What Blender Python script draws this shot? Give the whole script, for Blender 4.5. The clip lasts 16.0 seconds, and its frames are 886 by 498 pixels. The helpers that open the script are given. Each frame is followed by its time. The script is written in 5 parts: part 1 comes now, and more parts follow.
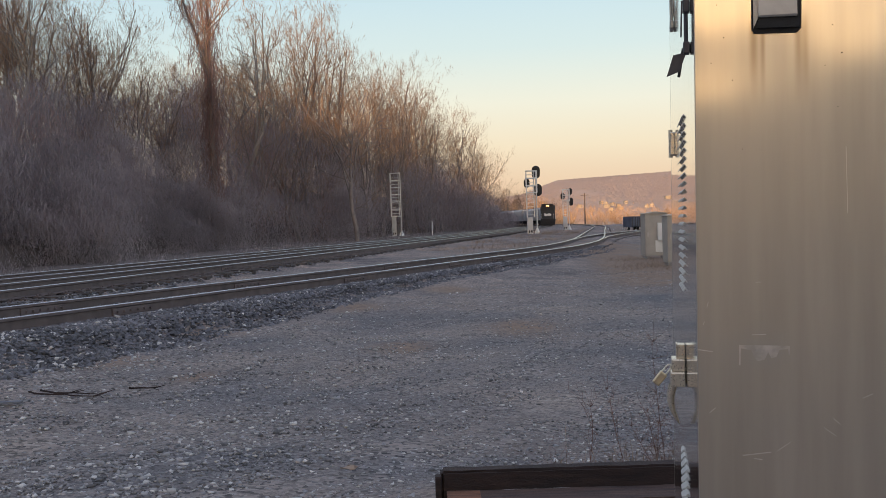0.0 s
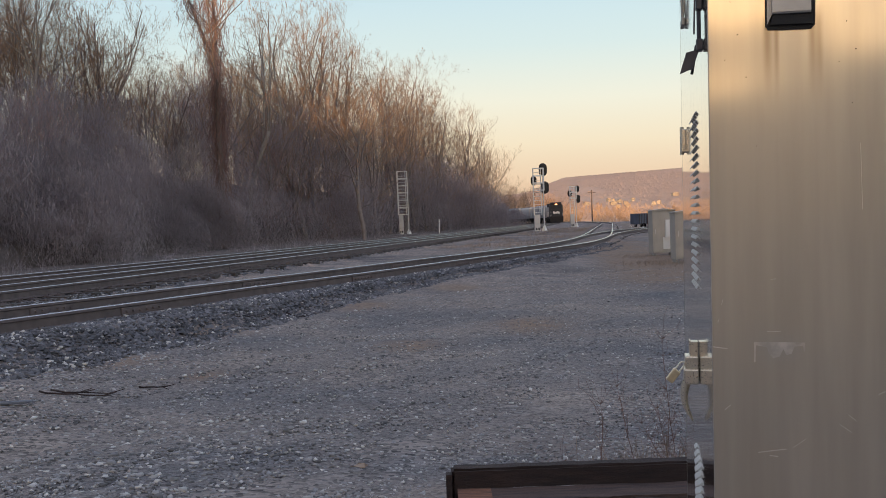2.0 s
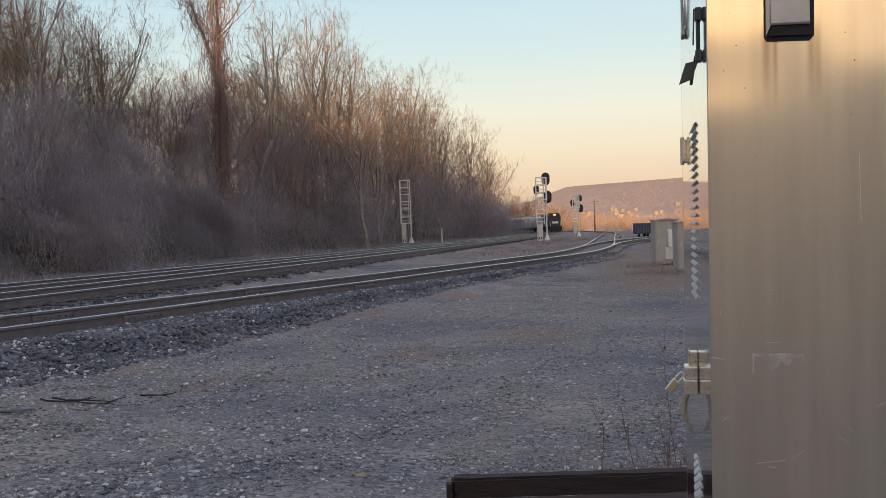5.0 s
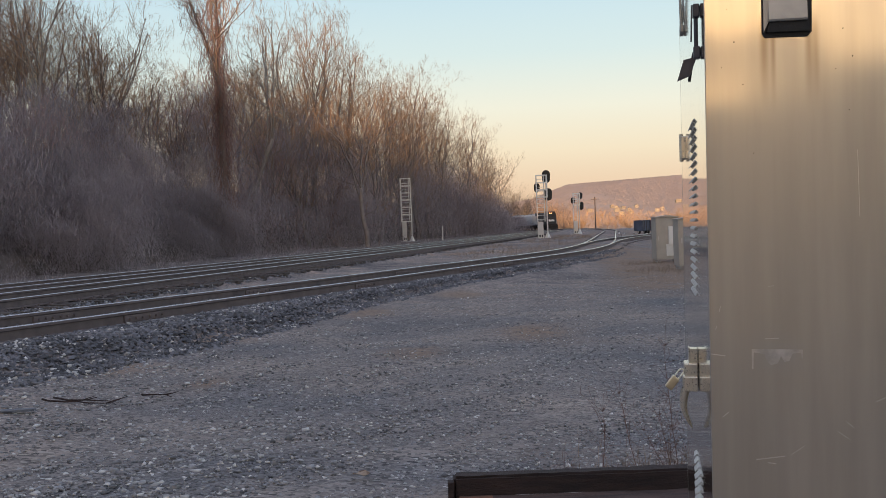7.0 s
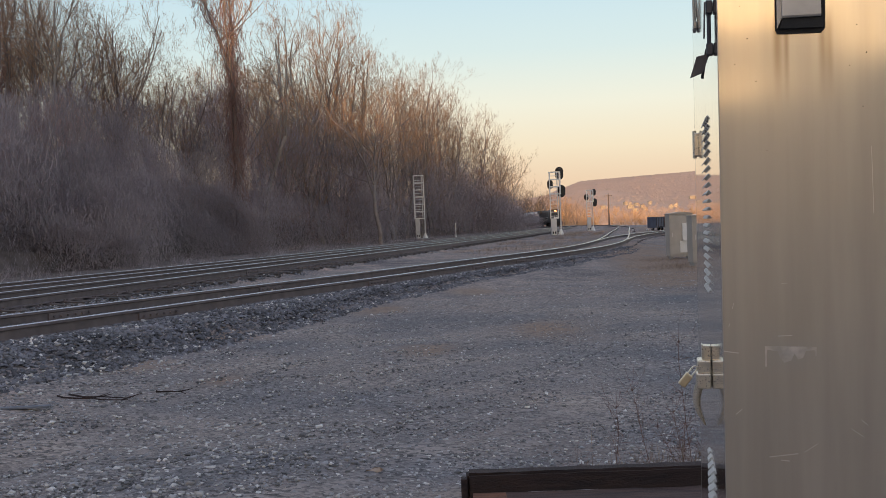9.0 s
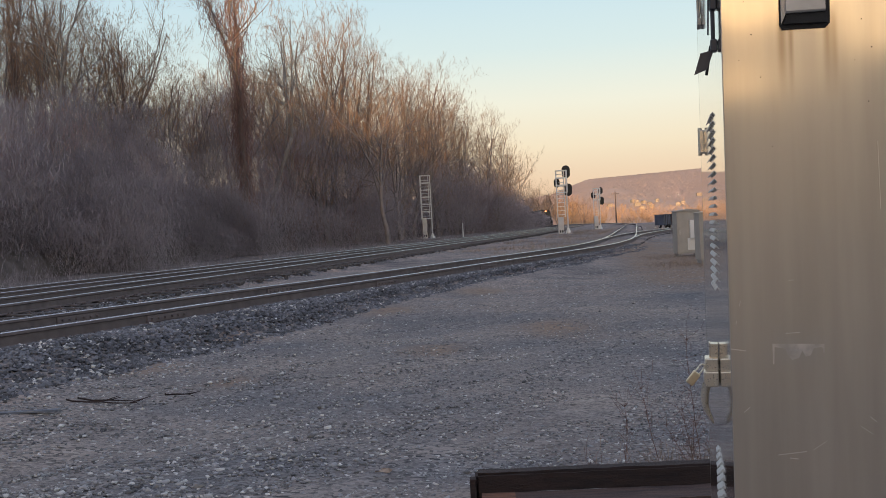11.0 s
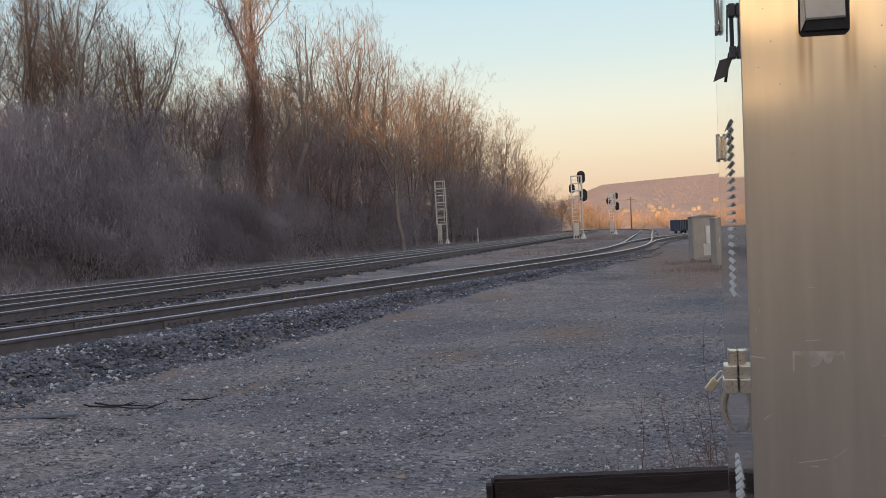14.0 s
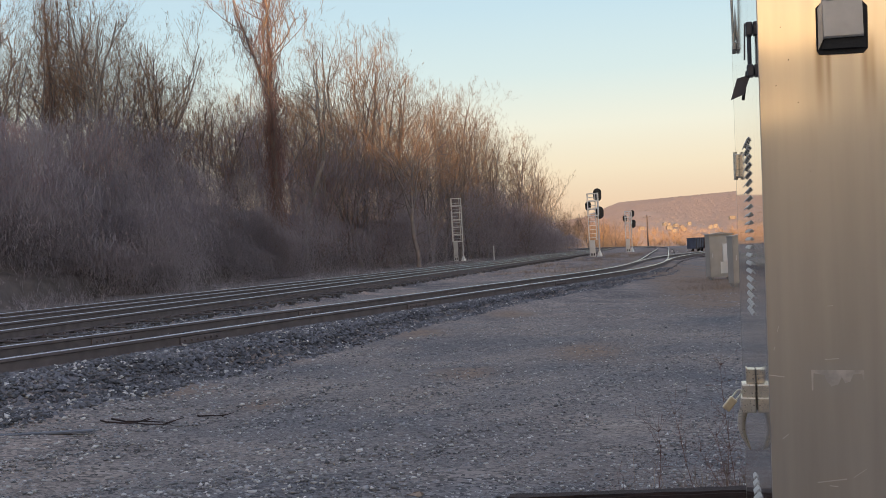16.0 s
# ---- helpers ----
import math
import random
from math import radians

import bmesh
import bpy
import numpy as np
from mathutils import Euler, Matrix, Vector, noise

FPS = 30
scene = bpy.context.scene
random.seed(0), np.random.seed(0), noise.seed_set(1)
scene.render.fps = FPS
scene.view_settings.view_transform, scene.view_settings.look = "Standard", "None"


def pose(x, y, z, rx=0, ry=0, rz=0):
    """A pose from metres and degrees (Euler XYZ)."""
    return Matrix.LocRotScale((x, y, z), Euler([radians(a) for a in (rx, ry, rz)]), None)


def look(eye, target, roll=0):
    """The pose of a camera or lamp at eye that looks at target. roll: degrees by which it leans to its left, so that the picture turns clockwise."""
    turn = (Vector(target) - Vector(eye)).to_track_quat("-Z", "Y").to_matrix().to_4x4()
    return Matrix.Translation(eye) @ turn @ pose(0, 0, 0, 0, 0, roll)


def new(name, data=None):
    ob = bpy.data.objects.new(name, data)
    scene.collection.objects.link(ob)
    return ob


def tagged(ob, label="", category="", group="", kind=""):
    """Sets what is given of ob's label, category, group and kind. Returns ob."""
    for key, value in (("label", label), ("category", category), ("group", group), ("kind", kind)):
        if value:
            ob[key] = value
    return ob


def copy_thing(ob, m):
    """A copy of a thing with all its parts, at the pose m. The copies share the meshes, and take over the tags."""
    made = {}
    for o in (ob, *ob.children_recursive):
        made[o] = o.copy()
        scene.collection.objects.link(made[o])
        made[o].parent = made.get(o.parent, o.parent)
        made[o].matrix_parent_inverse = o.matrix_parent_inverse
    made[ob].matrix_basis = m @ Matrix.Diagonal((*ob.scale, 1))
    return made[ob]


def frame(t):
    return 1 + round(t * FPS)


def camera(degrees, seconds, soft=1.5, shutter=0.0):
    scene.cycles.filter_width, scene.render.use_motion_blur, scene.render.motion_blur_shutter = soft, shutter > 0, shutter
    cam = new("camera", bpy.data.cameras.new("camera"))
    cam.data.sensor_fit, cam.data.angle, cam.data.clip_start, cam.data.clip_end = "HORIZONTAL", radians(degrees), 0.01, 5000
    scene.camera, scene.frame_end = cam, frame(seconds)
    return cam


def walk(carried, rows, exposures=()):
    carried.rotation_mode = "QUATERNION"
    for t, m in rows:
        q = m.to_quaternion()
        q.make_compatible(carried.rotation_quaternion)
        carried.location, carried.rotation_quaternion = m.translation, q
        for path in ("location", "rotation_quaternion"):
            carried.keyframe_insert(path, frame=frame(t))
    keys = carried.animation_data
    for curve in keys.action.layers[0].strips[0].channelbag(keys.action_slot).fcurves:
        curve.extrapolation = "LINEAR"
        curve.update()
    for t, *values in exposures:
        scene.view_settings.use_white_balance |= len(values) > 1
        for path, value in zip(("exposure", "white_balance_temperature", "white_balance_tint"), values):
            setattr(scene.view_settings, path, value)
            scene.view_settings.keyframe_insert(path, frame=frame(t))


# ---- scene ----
# Camera: a phone held still by hand, zoomed in a little
cam = camera(44.85, 16.0, soft=0.8)
EYE = 1.38
ROWS = [  # seconds, x, y, z of the eye from its rest, pitch, roll, yaw
    (0, 0.0031, 0.0056, -0.0021, -1.312, 1.690, -0.786),
    (0.5, -0.0033, 0.0064, -0.0023, -1.205, 1.503, -0.787),
    (1, -0.0074, 0.0114, -0.0018, -1.688, 1.387, -0.803),
    (1.5, -0.0088, 0.0079, 0.0017, -1.595, 1.930, -0.596),
    (2, -0.0081, 0.0032, -0.0010, -1.408, 1.975, -0.412),
    (2.5, -0.0054, 0.0041, 0.0005, -1.433, 2.128, -0.319),
    (3, -0.0049, 0.0028, -0.0010, -1.333, 2.119, -0.216),
    (3.5, -0.0027, 0.0003, 0.0004, -1.272, 2.115, -0.184),
    (4, -0.0021, 0.0006, -0.0002, -0.886, 1.587, -0.291),
    (6.5, -0.0003, 0.0040, 0.0004, -1.016, 2.131, -0.234),
    (7, 0.0008, 0.0009, -0.0005, -1.024, 2.079, -0.232),
    (7.5, 0.0006, 0.0001, -0.0008, -1.091, 1.911, -0.197),
    (8, 0.0000, 0.0000, -0.0000, -1.115, 2.000, 0.000),
    (8.5, 0.0005, -0.0017, 0.0001, -1.146, 2.045, 0.276),
    (9, 0.0017, -0.0017, 0.0004, -1.162, 2.162, 0.471),
    (11.5, 0.0061, 0.0052, 0.0008, -1.137, 3.063, 1.074),
    (12, 0.0056, 0.0009, 0.0008, -1.113, 3.303, 1.290),
    (12.5, 0.0045, 0.0025, 0.0008, -1.280, 3.246, 1.323),
    (13, 0.0023, 0.0026, -0.0001, -1.145, 2.788, 1.388),
    (13.5, 0.0012, 0.0039, 0.0021, -1.236, 2.885, 1.423),
    (14, -0.0003, 0.0008, 0.0035, -0.822, 2.781, 1.648),
    (14.5, -0.0010, 0.0029, 0.0034, -0.453, 2.500, 2.040),
    (15, -0.0012, -0.0045, 0.0046, -0.218, 2.827, 2.190),
    (15.5, -0.0022, 0.0004, 0.0045, -0.015, 2.649, 2.339),
    (16, -0.0025, -0.0028, 0.0038, 0.138, 2.634, 2.500),
]
walk(cam, [(t, pose(x, y, EYE + z, 90 + pitch, roll, yaw)) for t, x, y, z, pitch, roll, yaw in ROWS])

# ---- light ----
SUN_AZ, SUN_EL = 188.0, 1.7   # clockwise from straight ahead; low over the ridge behind
world = bpy.data.worlds.new("evening_sky")
scene.world = world
world.use_nodes = True
wn = world.node_tree
sky = wn.nodes.new("ShaderNodeTexSky")
sky.sky_type, sky.sun_disc = "NISHITA", False
sky.sun_elevation, sky.sun_rotation = radians(SUN_EL + 0.8), radians(SUN_AZ)
sky.air_density, sky.dust_density, sky.ozone_density = 1.0, 6.0, 1.5
# the clear evening gradient, peach over the horizon and pale blue above, with the sky's own glow round the sun
co = wn.nodes.new("ShaderNodeTexCoord")
sep = wn.nodes.new("ShaderNodeSeparateXYZ")
wn.links.new(co.outputs["Generated"], sep.inputs[0])
grad = wn.nodes.new("ShaderNodeValToRGB")
stops = [(0.0, (0.70, 0.46, 0.31)), (0.03, (0.81, 0.59, 0.40)), (0.07, (0.82, 0.70, 0.53)), (0.11, (0.75, 0.72, 0.64)), (0.16, (0.55, 0.63, 0.68)), (0.22, (0.43, 0.55, 0.68)), (0.40, (0.37, 0.42, 0.57)), (1.0, (0.35, 0.36, 0.54))]
while len(grad.color_ramp.elements) < len(stops):
    grad.color_ramp.elements.new(0.5)
for el, (p, c) in zip(grad.color_ramp.elements, stops):
    el.position, el.color = p, (*c, 1)
wn.links.new(sep.outputs["Z"], grad.inputs["Fac"])
both = wn.nodes.new("ShaderNodeMix")
both.data_type, both.blend_type = "RGBA", "ADD"
both.inputs["Factor"].default_value = 0.24
wn.links.new(grad.outputs["Color"], both.inputs["A"])
haze = wn.nodes.new("ShaderNodeMix")
haze.data_type, haze.blend_type = "RGBA", "MULTIPLY"
haze.inputs["Factor"].default_value, haze.inputs["B"].default_value = 1.0, (0.84, 0.84, 0.57, 1)
wn.links.new(sky.outputs[0], haze.inputs["A"])
wn.links.new(haze.outputs["Result"], both.inputs["B"])
wn.links.new(both.outputs["Result"], wn.nodes["Background"].inputs[0])
wn.nodes["Background"].inputs[1].default_value = 1.0
sun_dir = Vector((math.sin(radians(SUN_AZ)) * math.cos(radians(SUN_EL)), math.cos(radians(SUN_AZ)) * math.cos(radians(SUN_EL)), math.sin(radians(SUN_EL))))
sun = new("sun", bpy.data.lights.new("sun", "SUN"))
sun.data.energy, sun.data.angle, sun.data.color = 5.0, radians(0.6), (1.0, 0.62, 0.33)
sun.matrix_world = look(sun_dir * 100, (0, 0, 0))
scene.view_settings.exposure = 0.07


# ---- materials ----
def mat(name, base, second=None, rough=0.8, metal=0.0, scale=4.0, fine=40.0, bump=0.3, dist=0.01, third=None, spots=0.0, stretch=None, contrast=0.5, island=0.0, object_random=0.0, stem=False):
    """A surface with coarse and fine variation of colour, roughness and relief."""
    m = bpy.data.materials.new(name)
    m.use_nodes = True
    n, link = m.node_tree.nodes, m.node_tree.links
    b = n["Principled BSDF"]
    b.inputs["Metallic"].default_value = metal
    co = n.new("ShaderNodeTexCoord")
    src = co.outputs["Object"]
    if stretch:
        mp = n.new("ShaderNodeMapping")
        mp.inputs["Scale"].default_value = stretch
        link.new(src, mp.inputs["Vector"])
        src = mp.outputs["Vector"]
    coarse, small = n.new("ShaderNodeTexNoise"), n.new("ShaderNodeTexNoise")
    for tex, s in ((coarse, scale), (small, fine)):
        tex.inputs["Scale"].default_value, tex.inputs["Detail"].default_value = s, 5
        link.new(src, tex.inputs["Vector"])
    ramp = n.new("ShaderNodeValToRGB")
    second = second or tuple(c * 0.7 for c in base)
    ramp.color_ramp.elements[0].position, ramp.color_ramp.elements[1].position = 0.5 - contrast / 2, 0.5 + contrast / 2
    ramp.color_ramp.elements[0].color, ramp.color_ramp.elements[1].color = (*second, 1), (*base, 1)
    link.new(coarse.outputs["Fac"], ramp.inputs["Fac"])
    out = ramp.outputs["Color"]
    if third:
        r2 = n.new("ShaderNodeValToRGB")
        r2.color_ramp.elements[0].position, r2.color_ramp.elements[1].position = 0.62 - spots, 0.72 - spots
        r2.color_ramp.elements[0].color, r2.color_ramp.elements[1].color = (0, 0, 0, 1), (1, 1, 1, 1)
        link.new(small.outputs["Fac"], r2.inputs["Fac"])
        mx = n.new("ShaderNodeMix")
        mx.data_type = "RGBA"
        mx.inputs["B"].default_value = (*third, 1)
        link.new(r2.outputs["Color"], mx.inputs["Factor"])
        link.new(out, mx.inputs["A"])
        out = mx.outputs["Result"]
    if island or object_random:
        info = n.new("ShaderNodeNewGeometry" if island else "ShaderNodeObjectInfo")
        mr = n.new("ShaderNodeMapRange")
        amount = island or object_random
        mr.inputs["To Min"].default_value, mr.inputs["To Max"].default_value = 1 - amount, 1 + amount
        link.new(info.outputs["Random Per Island" if island else "Random"], mr.inputs["Value"])
        mul = n.new("ShaderNodeMix")
        mul.data_type, mul.blend_type = "RGBA", "MULTIPLY"
        mul.inputs["Factor"].default_value = 1
        link.new(out, mul.inputs["A"])
        link.new(mr.outputs["Result"], mul.inputs["B"])
        out = mul.outputs["Result"]
    link.new(out, b.inputs["Base Color"])
    rr = n.new("ShaderNodeMapRange")
    rr.inputs["To Min"].default_value, rr.inputs["To Max"].default_value = max(0.02, rough - 0.12), min(1, rough + 0.12)
    link.new(small.outputs["Fac"], rr.inputs["Value"])
    link.new(rr.outputs["Result"], b.inputs["Roughness"])
    if stem:
        matte, through_, half = n.new("ShaderNodeBsdfDiffuse"), n.new("ShaderNodeBsdfTranslucent"), n.new("ShaderNodeMixShader")
        link.new(out, matte.inputs["Color"])
        link.new(out, through_.inputs["Color"])
        half.inputs["Fac"].default_value = 0.45
        link.new(matte.outputs[0], half.inputs[1])
        link.new(through_.outputs[0], half.inputs[2])
        link.new(half.outputs[0], n["Material Output"].inputs["Surface"])
    if bump:
        bp = n.new("ShaderNodeBump")
        bp.inputs["Strength"].default_value, bp.inputs["Distance"].default_value = bump, dist
        link.new(small.outputs["Fac"], bp.inputs["Height"])
        link.new(bp.outputs["Normal"], b.inputs["Normal"])
    return m


def glow(name, colour, strength):
    m = bpy.data.materials.new(name)
    m.use_nodes = True
    b = m.node_tree.nodes["Principled BSDF"]
    b.inputs["Base Color"].default_value = (*colour, 1)
    b.inputs["Emission Color"].default_value = (*colour, 1)
    b.inputs["Emission Strength"].default_value = strength
    return m


BARK = mat("bark", (0.33, 0.275, 0.25), (0.20, 0.166, 0.153), 0.95, scale=1.5, fine=18, bump=0.6, dist=0.02)
PALE_BARK = mat("pale_bark", (0.38, 0.33, 0.285), (0.24, 0.205, 0.18), 0.9, scale=1.2, fine=14, bump=0.5, dist=0.02)
TWIG = mat("twigs", (0.50, 0.335, 0.22), (0.33, 0.225, 0.155), 0.95, scale=0.22, fine=5, bump=0, island=0.2, contrast=0.3, stem=True)
# lighter, more orange copy of the twigs: low sunlight painted into the valley crowns
SUNLIT_TWIG = mat("sunlit_valley_twigs", (0.66, 0.42, 0.24), (0.48, 0.30, 0.17), 0.9, scale=0.2, fine=3, bump=0, island=0.25)
VINE = mat("vine_twigs", (0.42, 0.275, 0.23), (0.26, 0.17, 0.15), 0.95, scale=0.22, fine=5, bump=0, island=0.2, contrast=0.3, stem=True)
BRUSH = mat("brush_stems", (0.53, 0.455, 0.445), (0.30, 0.258, 0.258), 0.95, scale=0.22, fine=5, bump=0, island=0.08, contrast=0.3, stem=True)
TANGLE = mat("tangled_stems", (0.49, 0.435, 0.455), (0.27, 0.24, 0.258), 0.95, scale=0.22, fine=5, bump=0, island=0.08, contrast=0.3, stem=True)
DRAPE = mat("reddish_vine_stems", (0.56, 0.39, 0.35), (0.34, 0.245, 0.24), 0.95, scale=0.22, fine=5, bump=0, island=0.1, contrast=0.3, stem=True)
STALK = mat("dry_weed_stalk", (0.28, 0.165, 0.135), (0.17, 0.10, 0.085), 0.9, scale=8, fine=60, bump=0)
DRY = mat("dry_weed", (0.40, 0.30, 0.22), (0.25, 0.18, 0.135), 0.9, scale=3, fine=30, bump=0, island=0.35)
STEEL = mat("polished_rail_head", (0.70, 0.68, 0.68), (0.56, 0.54, 0.53), 0.25, 1.0, scale=3, fine=60, bump=0.05, dist=0.002)
RUST = mat("rusty_rail", (0.18, 0.145, 0.14), (0.11, 0.09, 0.088), 0.85, scale=6, fine=60, bump=0.3, dist=0.004)
TIE = mat("creosoted_tie", (0.115, 0.094, 0.085), (0.045, 0.038, 0.035), 0.9, scale=3, fine=30, bump=0.6, dist=0.01, stretch=(1, 6, 6), object_random=0.3)
STONE = mat("ballast_stone", (0.215, 0.21, 0.222), (0.085, 0.084, 0.09), 0.9, scale=1.2, fine=60, bump=0.3, dist=0.004, island=0.55)
PALE_STONE = mat("pale_stone", (0.66, 0.63, 0.60), (0.46, 0.44, 0.42), 0.9, scale=4, fine=60, bump=0.3, dist=0.004, island=0.3)
ALU = mat("galvanised_mast", (0.74, 0.71, 0.67), (0.60, 0.57, 0.54), 0.6, 0.15, scale=1.5, fine=18, bump=0.1)
BLACK = mat("black_signal_paint", (0.022, 0.022, 0.024), (0.014, 0.014, 0.015), 0.55, scale=3, fine=30, bump=0.1)
WHITE = mat("weathered_white_paint", (0.87, 0.84, 0.79), (0.78, 0.75, 0.70), 0.6, scale=2, fine=24, bump=0.1)
SLATE = mat("dark_slate_plate", (0.085, 0.083, 0.10), (0.055, 0.053, 0.065), 0.4, 0.2, scale=30, fine=150, bump=0)
HOODGREY = mat("grey_vent_casting", (0.46, 0.44, 0.42), (0.36, 0.345, 0.33), 0.42, 0.7, scale=25, fine=160, bump=0.15, dist=0.002)
GASKET = mat("black_sealant", (0.02, 0.018, 0.018), (0.012, 0.011, 0.011), 0.7, scale=60, fine=300, bump=0.4, dist=0.002)
CAST = mat("cast_latch_metal", (0.92, 0.82, 0.68), (0.78, 0.69, 0.57), 0.30, 0.85, scale=40, fine=300, bump=0.1, dist=0.001)
BRASS = mat("worn_padlock_steel", (0.88, 0.74, 0.52), (0.70, 0.58, 0.40), 0.35, 0.9, scale=60, fine=300, bump=0.08, dist=0.001)
GREYWOOD = mat("grey_timber", (0.23, 0.24, 0.27), (0.10, 0.105, 0.12), 0.85, scale=5, fine=40, bump=0.7, dist=0.008, stretch=(1, 8, 8))
DARKPLANK = mat("old_brown_plank", (0.15, 0.09, 0.068), (0.045, 0.032, 0.03), 0.85, scale=4, fine=40, bump=0.7, dist=0.008, stretch=(1, 8, 8))
CHIP = mat("stone_chip", (0.36, 0.345, 0.34), (0.19, 0.187, 0.193), 0.9, scale=1.2, fine=60, bump=0, island=0.55)
OLDWOOD = mat("dark_timber", (0.06, 0.034, 0.028), (0.020, 0.014, 0.013), 0.85, scale=5, fine=40, bump=0.7, dist=0.008, stretch=(1, 8, 8))
REDWOOD = mat("split_red_timber", (0.36, 0.16, 0.085), (0.07, 0.04, 0.032), 0.85, scale=5, fine=40, bump=0.7, dist=0.008, stretch=(1.2, 8, 10))
CASE = mat("grey_relay_case", (0.50, 0.455, 0.40), (0.40, 0.36, 0.31), 0.55, 0.2, scale=3, fine=20, bump=0.05, third=(0.72, 0.68, 0.62), spots=-0.1)
CONCRETE = mat("footing_concrete", (0.42, 0.41, 0.39), (0.32, 0.31, 0.3), 0.9, scale=4, fine=40, bump=0.4)
LOCO = mat("black_locomotive_paint", (0.035, 0.036, 0.042), (0.05, 0.05, 0.055), 0.6, scale=0.6, fine=6, bump=0.05)
CARGREY = mat("grey_hopper_paint", (0.44, 0.45, 0.47), (0.33, 0.33, 0.34), 0.7, scale=0.5, fine=5, bump=0.1, object_random=0.25)
UNDER = mat("dirty_running_gear", (0.045, 0.04, 0.038), (0.03, 0.027, 0.026), 0.9, scale=2, fine=15)
GLASS = mat("dark_window_glass", (0.03, 0.035, 0.04), (0.02, 0.022, 0.025), 0.45, scale=2, fine=8, bump=0)
PANE = mat("far_window_pane", (0.24, 0.21, 0.19), (0.18, 0.16, 0.15), 0.35, scale=1, fine=8, bump=0)
LAMP = glow("headlight_glow", (1.0, 0.36, 0.13), 6.0)
FADED = mat("faded_red_trailer", (0.26, 0.13, 0.11), (0.16, 0.09, 0.085), 0.7, scale=1, fine=10)
TRAILER = mat("dark_blue_trailer", (0.12, 0.15, 0.22), (0.07, 0.085, 0.12), 0.6, scale=1, fine=10)
HOUSE = mat("house_siding", (0.46, 0.39, 0.30), (0.34, 0.28, 0.22), 0.8, scale=0.4, fine=4, object_random=0.2)
ROOF = mat("house_shingles", (0.36, 0.30, 0.25), (0.24, 0.20, 0.17), 0.9, scale=0.6, fine=6, object_random=0.3)
POLE = mat("utility_pole_wood", (0.14, 0.10, 0.08), (0.09, 0.07, 0.06), 0.9, scale=2, fine=20, stretch=(6, 6, 1))
# paler than bare woods: part of the low sun's brightness is in this colour
WOODS = mat("sunlit_wooded_hill", (0.66, 0.455, 0.325), (0.57, 0.39, 0.285), 0.95, scale=0.008, fine=0.06, bump=0.3, dist=2, third=(0.48, 0.34, 0.245), spots=-0.02)


def aluminium(name, rough, wave, haze_share=0.0):
    """Sheet metal: even brushed gloss, slow upright waves in the sheet, faint runs of dirt."""
    m = bpy.data.materials.new(name)
    m.use_nodes = True
    n, link = m.node_tree.nodes, m.node_tree.links
    b = n["Principled BSDF"]
    b.inputs["Metallic"].default_value = 1.0
    co, mp = n.new("ShaderNodeTexCoord"), n.new("ShaderNodeMapping")
    mp.inputs["Scale"].default_value = (16, 16, 1.1)
    link.new(co.outputs["Object"], mp.inputs["Vector"])
    runs, cloud = n.new("ShaderNodeTexNoise"), n.new("ShaderNodeTexNoise")
    link.new(mp.outputs["Vector"], runs.inputs["Vector"])
    runs.inputs["Scale"].default_value, runs.inputs["Detail"].default_value = 1.6, 4
    link.new(co.outputs["Object"], cloud.inputs["Vector"])
    cloud.inputs["Scale"].default_value, cloud.inputs["Detail"].default_value = 7.0, 3
    ramp = n.new("ShaderNodeValToRGB")
    ramp.color_ramp.elements[0].position, ramp.color_ramp.elements[1].position = 0.30, 0.62
    ramp.color_ramp.elements[0].color, ramp.color_ramp.elements[1].color = (0.615, 0.575, 0.51, 1), (0.725, 0.68, 0.605, 1)
    link.new(runs.outputs["Fac"], ramp.inputs["Fac"])
    paint = ramp.outputs["Color"]
    if haze_share:
        # washed-down dirt below both ends of the vent hood
        place = n.new("ShaderNodeSeparateXYZ")
        link.new(co.outputs["Object"], place.inputs[0])

        def fade(src, a, c):
            g = n.new("ShaderNodeMapRange")
            g.interpolation_type = "SMOOTHSTEP"
            g.inputs["From Min"].default_value, g.inputs["From Max"].default_value = a, c
            link.new(src, g.inputs["Value"])
            return g.outputs["Result"]

        def both_of(a, c, how="MULTIPLY"):
            g = n.new("ShaderNodeMath")
            g.operation = how
            link.new(a, g.inputs[0])
            link.new(c, g.inputs[1])
            return g.outputs[0]

        bands = [both_of(fade(place.outputs["X"], c - w, c), fade(place.outputs["X"], c + w, c)) for c, w in ((0.084, 0.012), (0.097, 0.006), (0.150, 0.010), (0.160, 0.008))]
        wash = both_of(both_of(bands[0], bands[1], "ADD"), both_of(bands[2], bands[3], "ADD"), "ADD")
        wash = both_of(wash, both_of(fade(place.outputs["Z"], 1.53, 1.655), fade(place.outputs["Z"], 1.70, 1.66)))
        wash = both_of(wash, fade(runs.outputs["Fac"], 0.25, 0.70))
        dirty = n.new("ShaderNodeMix")
        dirty.data_type = "RGBA"
        dirty.inputs["B"].default_value = (0.42, 0.35, 0.27, 1)
        link.new(wash, dirty.inputs["Factor"])
        link.new(paint, dirty.inputs["A"])
        paint = dirty.outputs["Result"]
    link.new(paint, b.inputs["Base Color"])
    mr = n.new("ShaderNodeMapRange")
    mr.inputs["From Min"].default_value, mr.inputs["From Max"].default_value = 0.3, 0.7
    mr.inputs["To Min"].default_value, mr.inputs["To Max"].default_value = rough * 0.85, rough * 1.2
    link.new(cloud.outputs["Fac"], mr.inputs["Value"])
    link.new(mr.outputs["Result"], b.inputs["Roughness"])
    bp = n.new("ShaderNodeBump")
    bp.inputs["Strength"].default_value, bp.inputs["Distance"].default_value = 1.0, wave
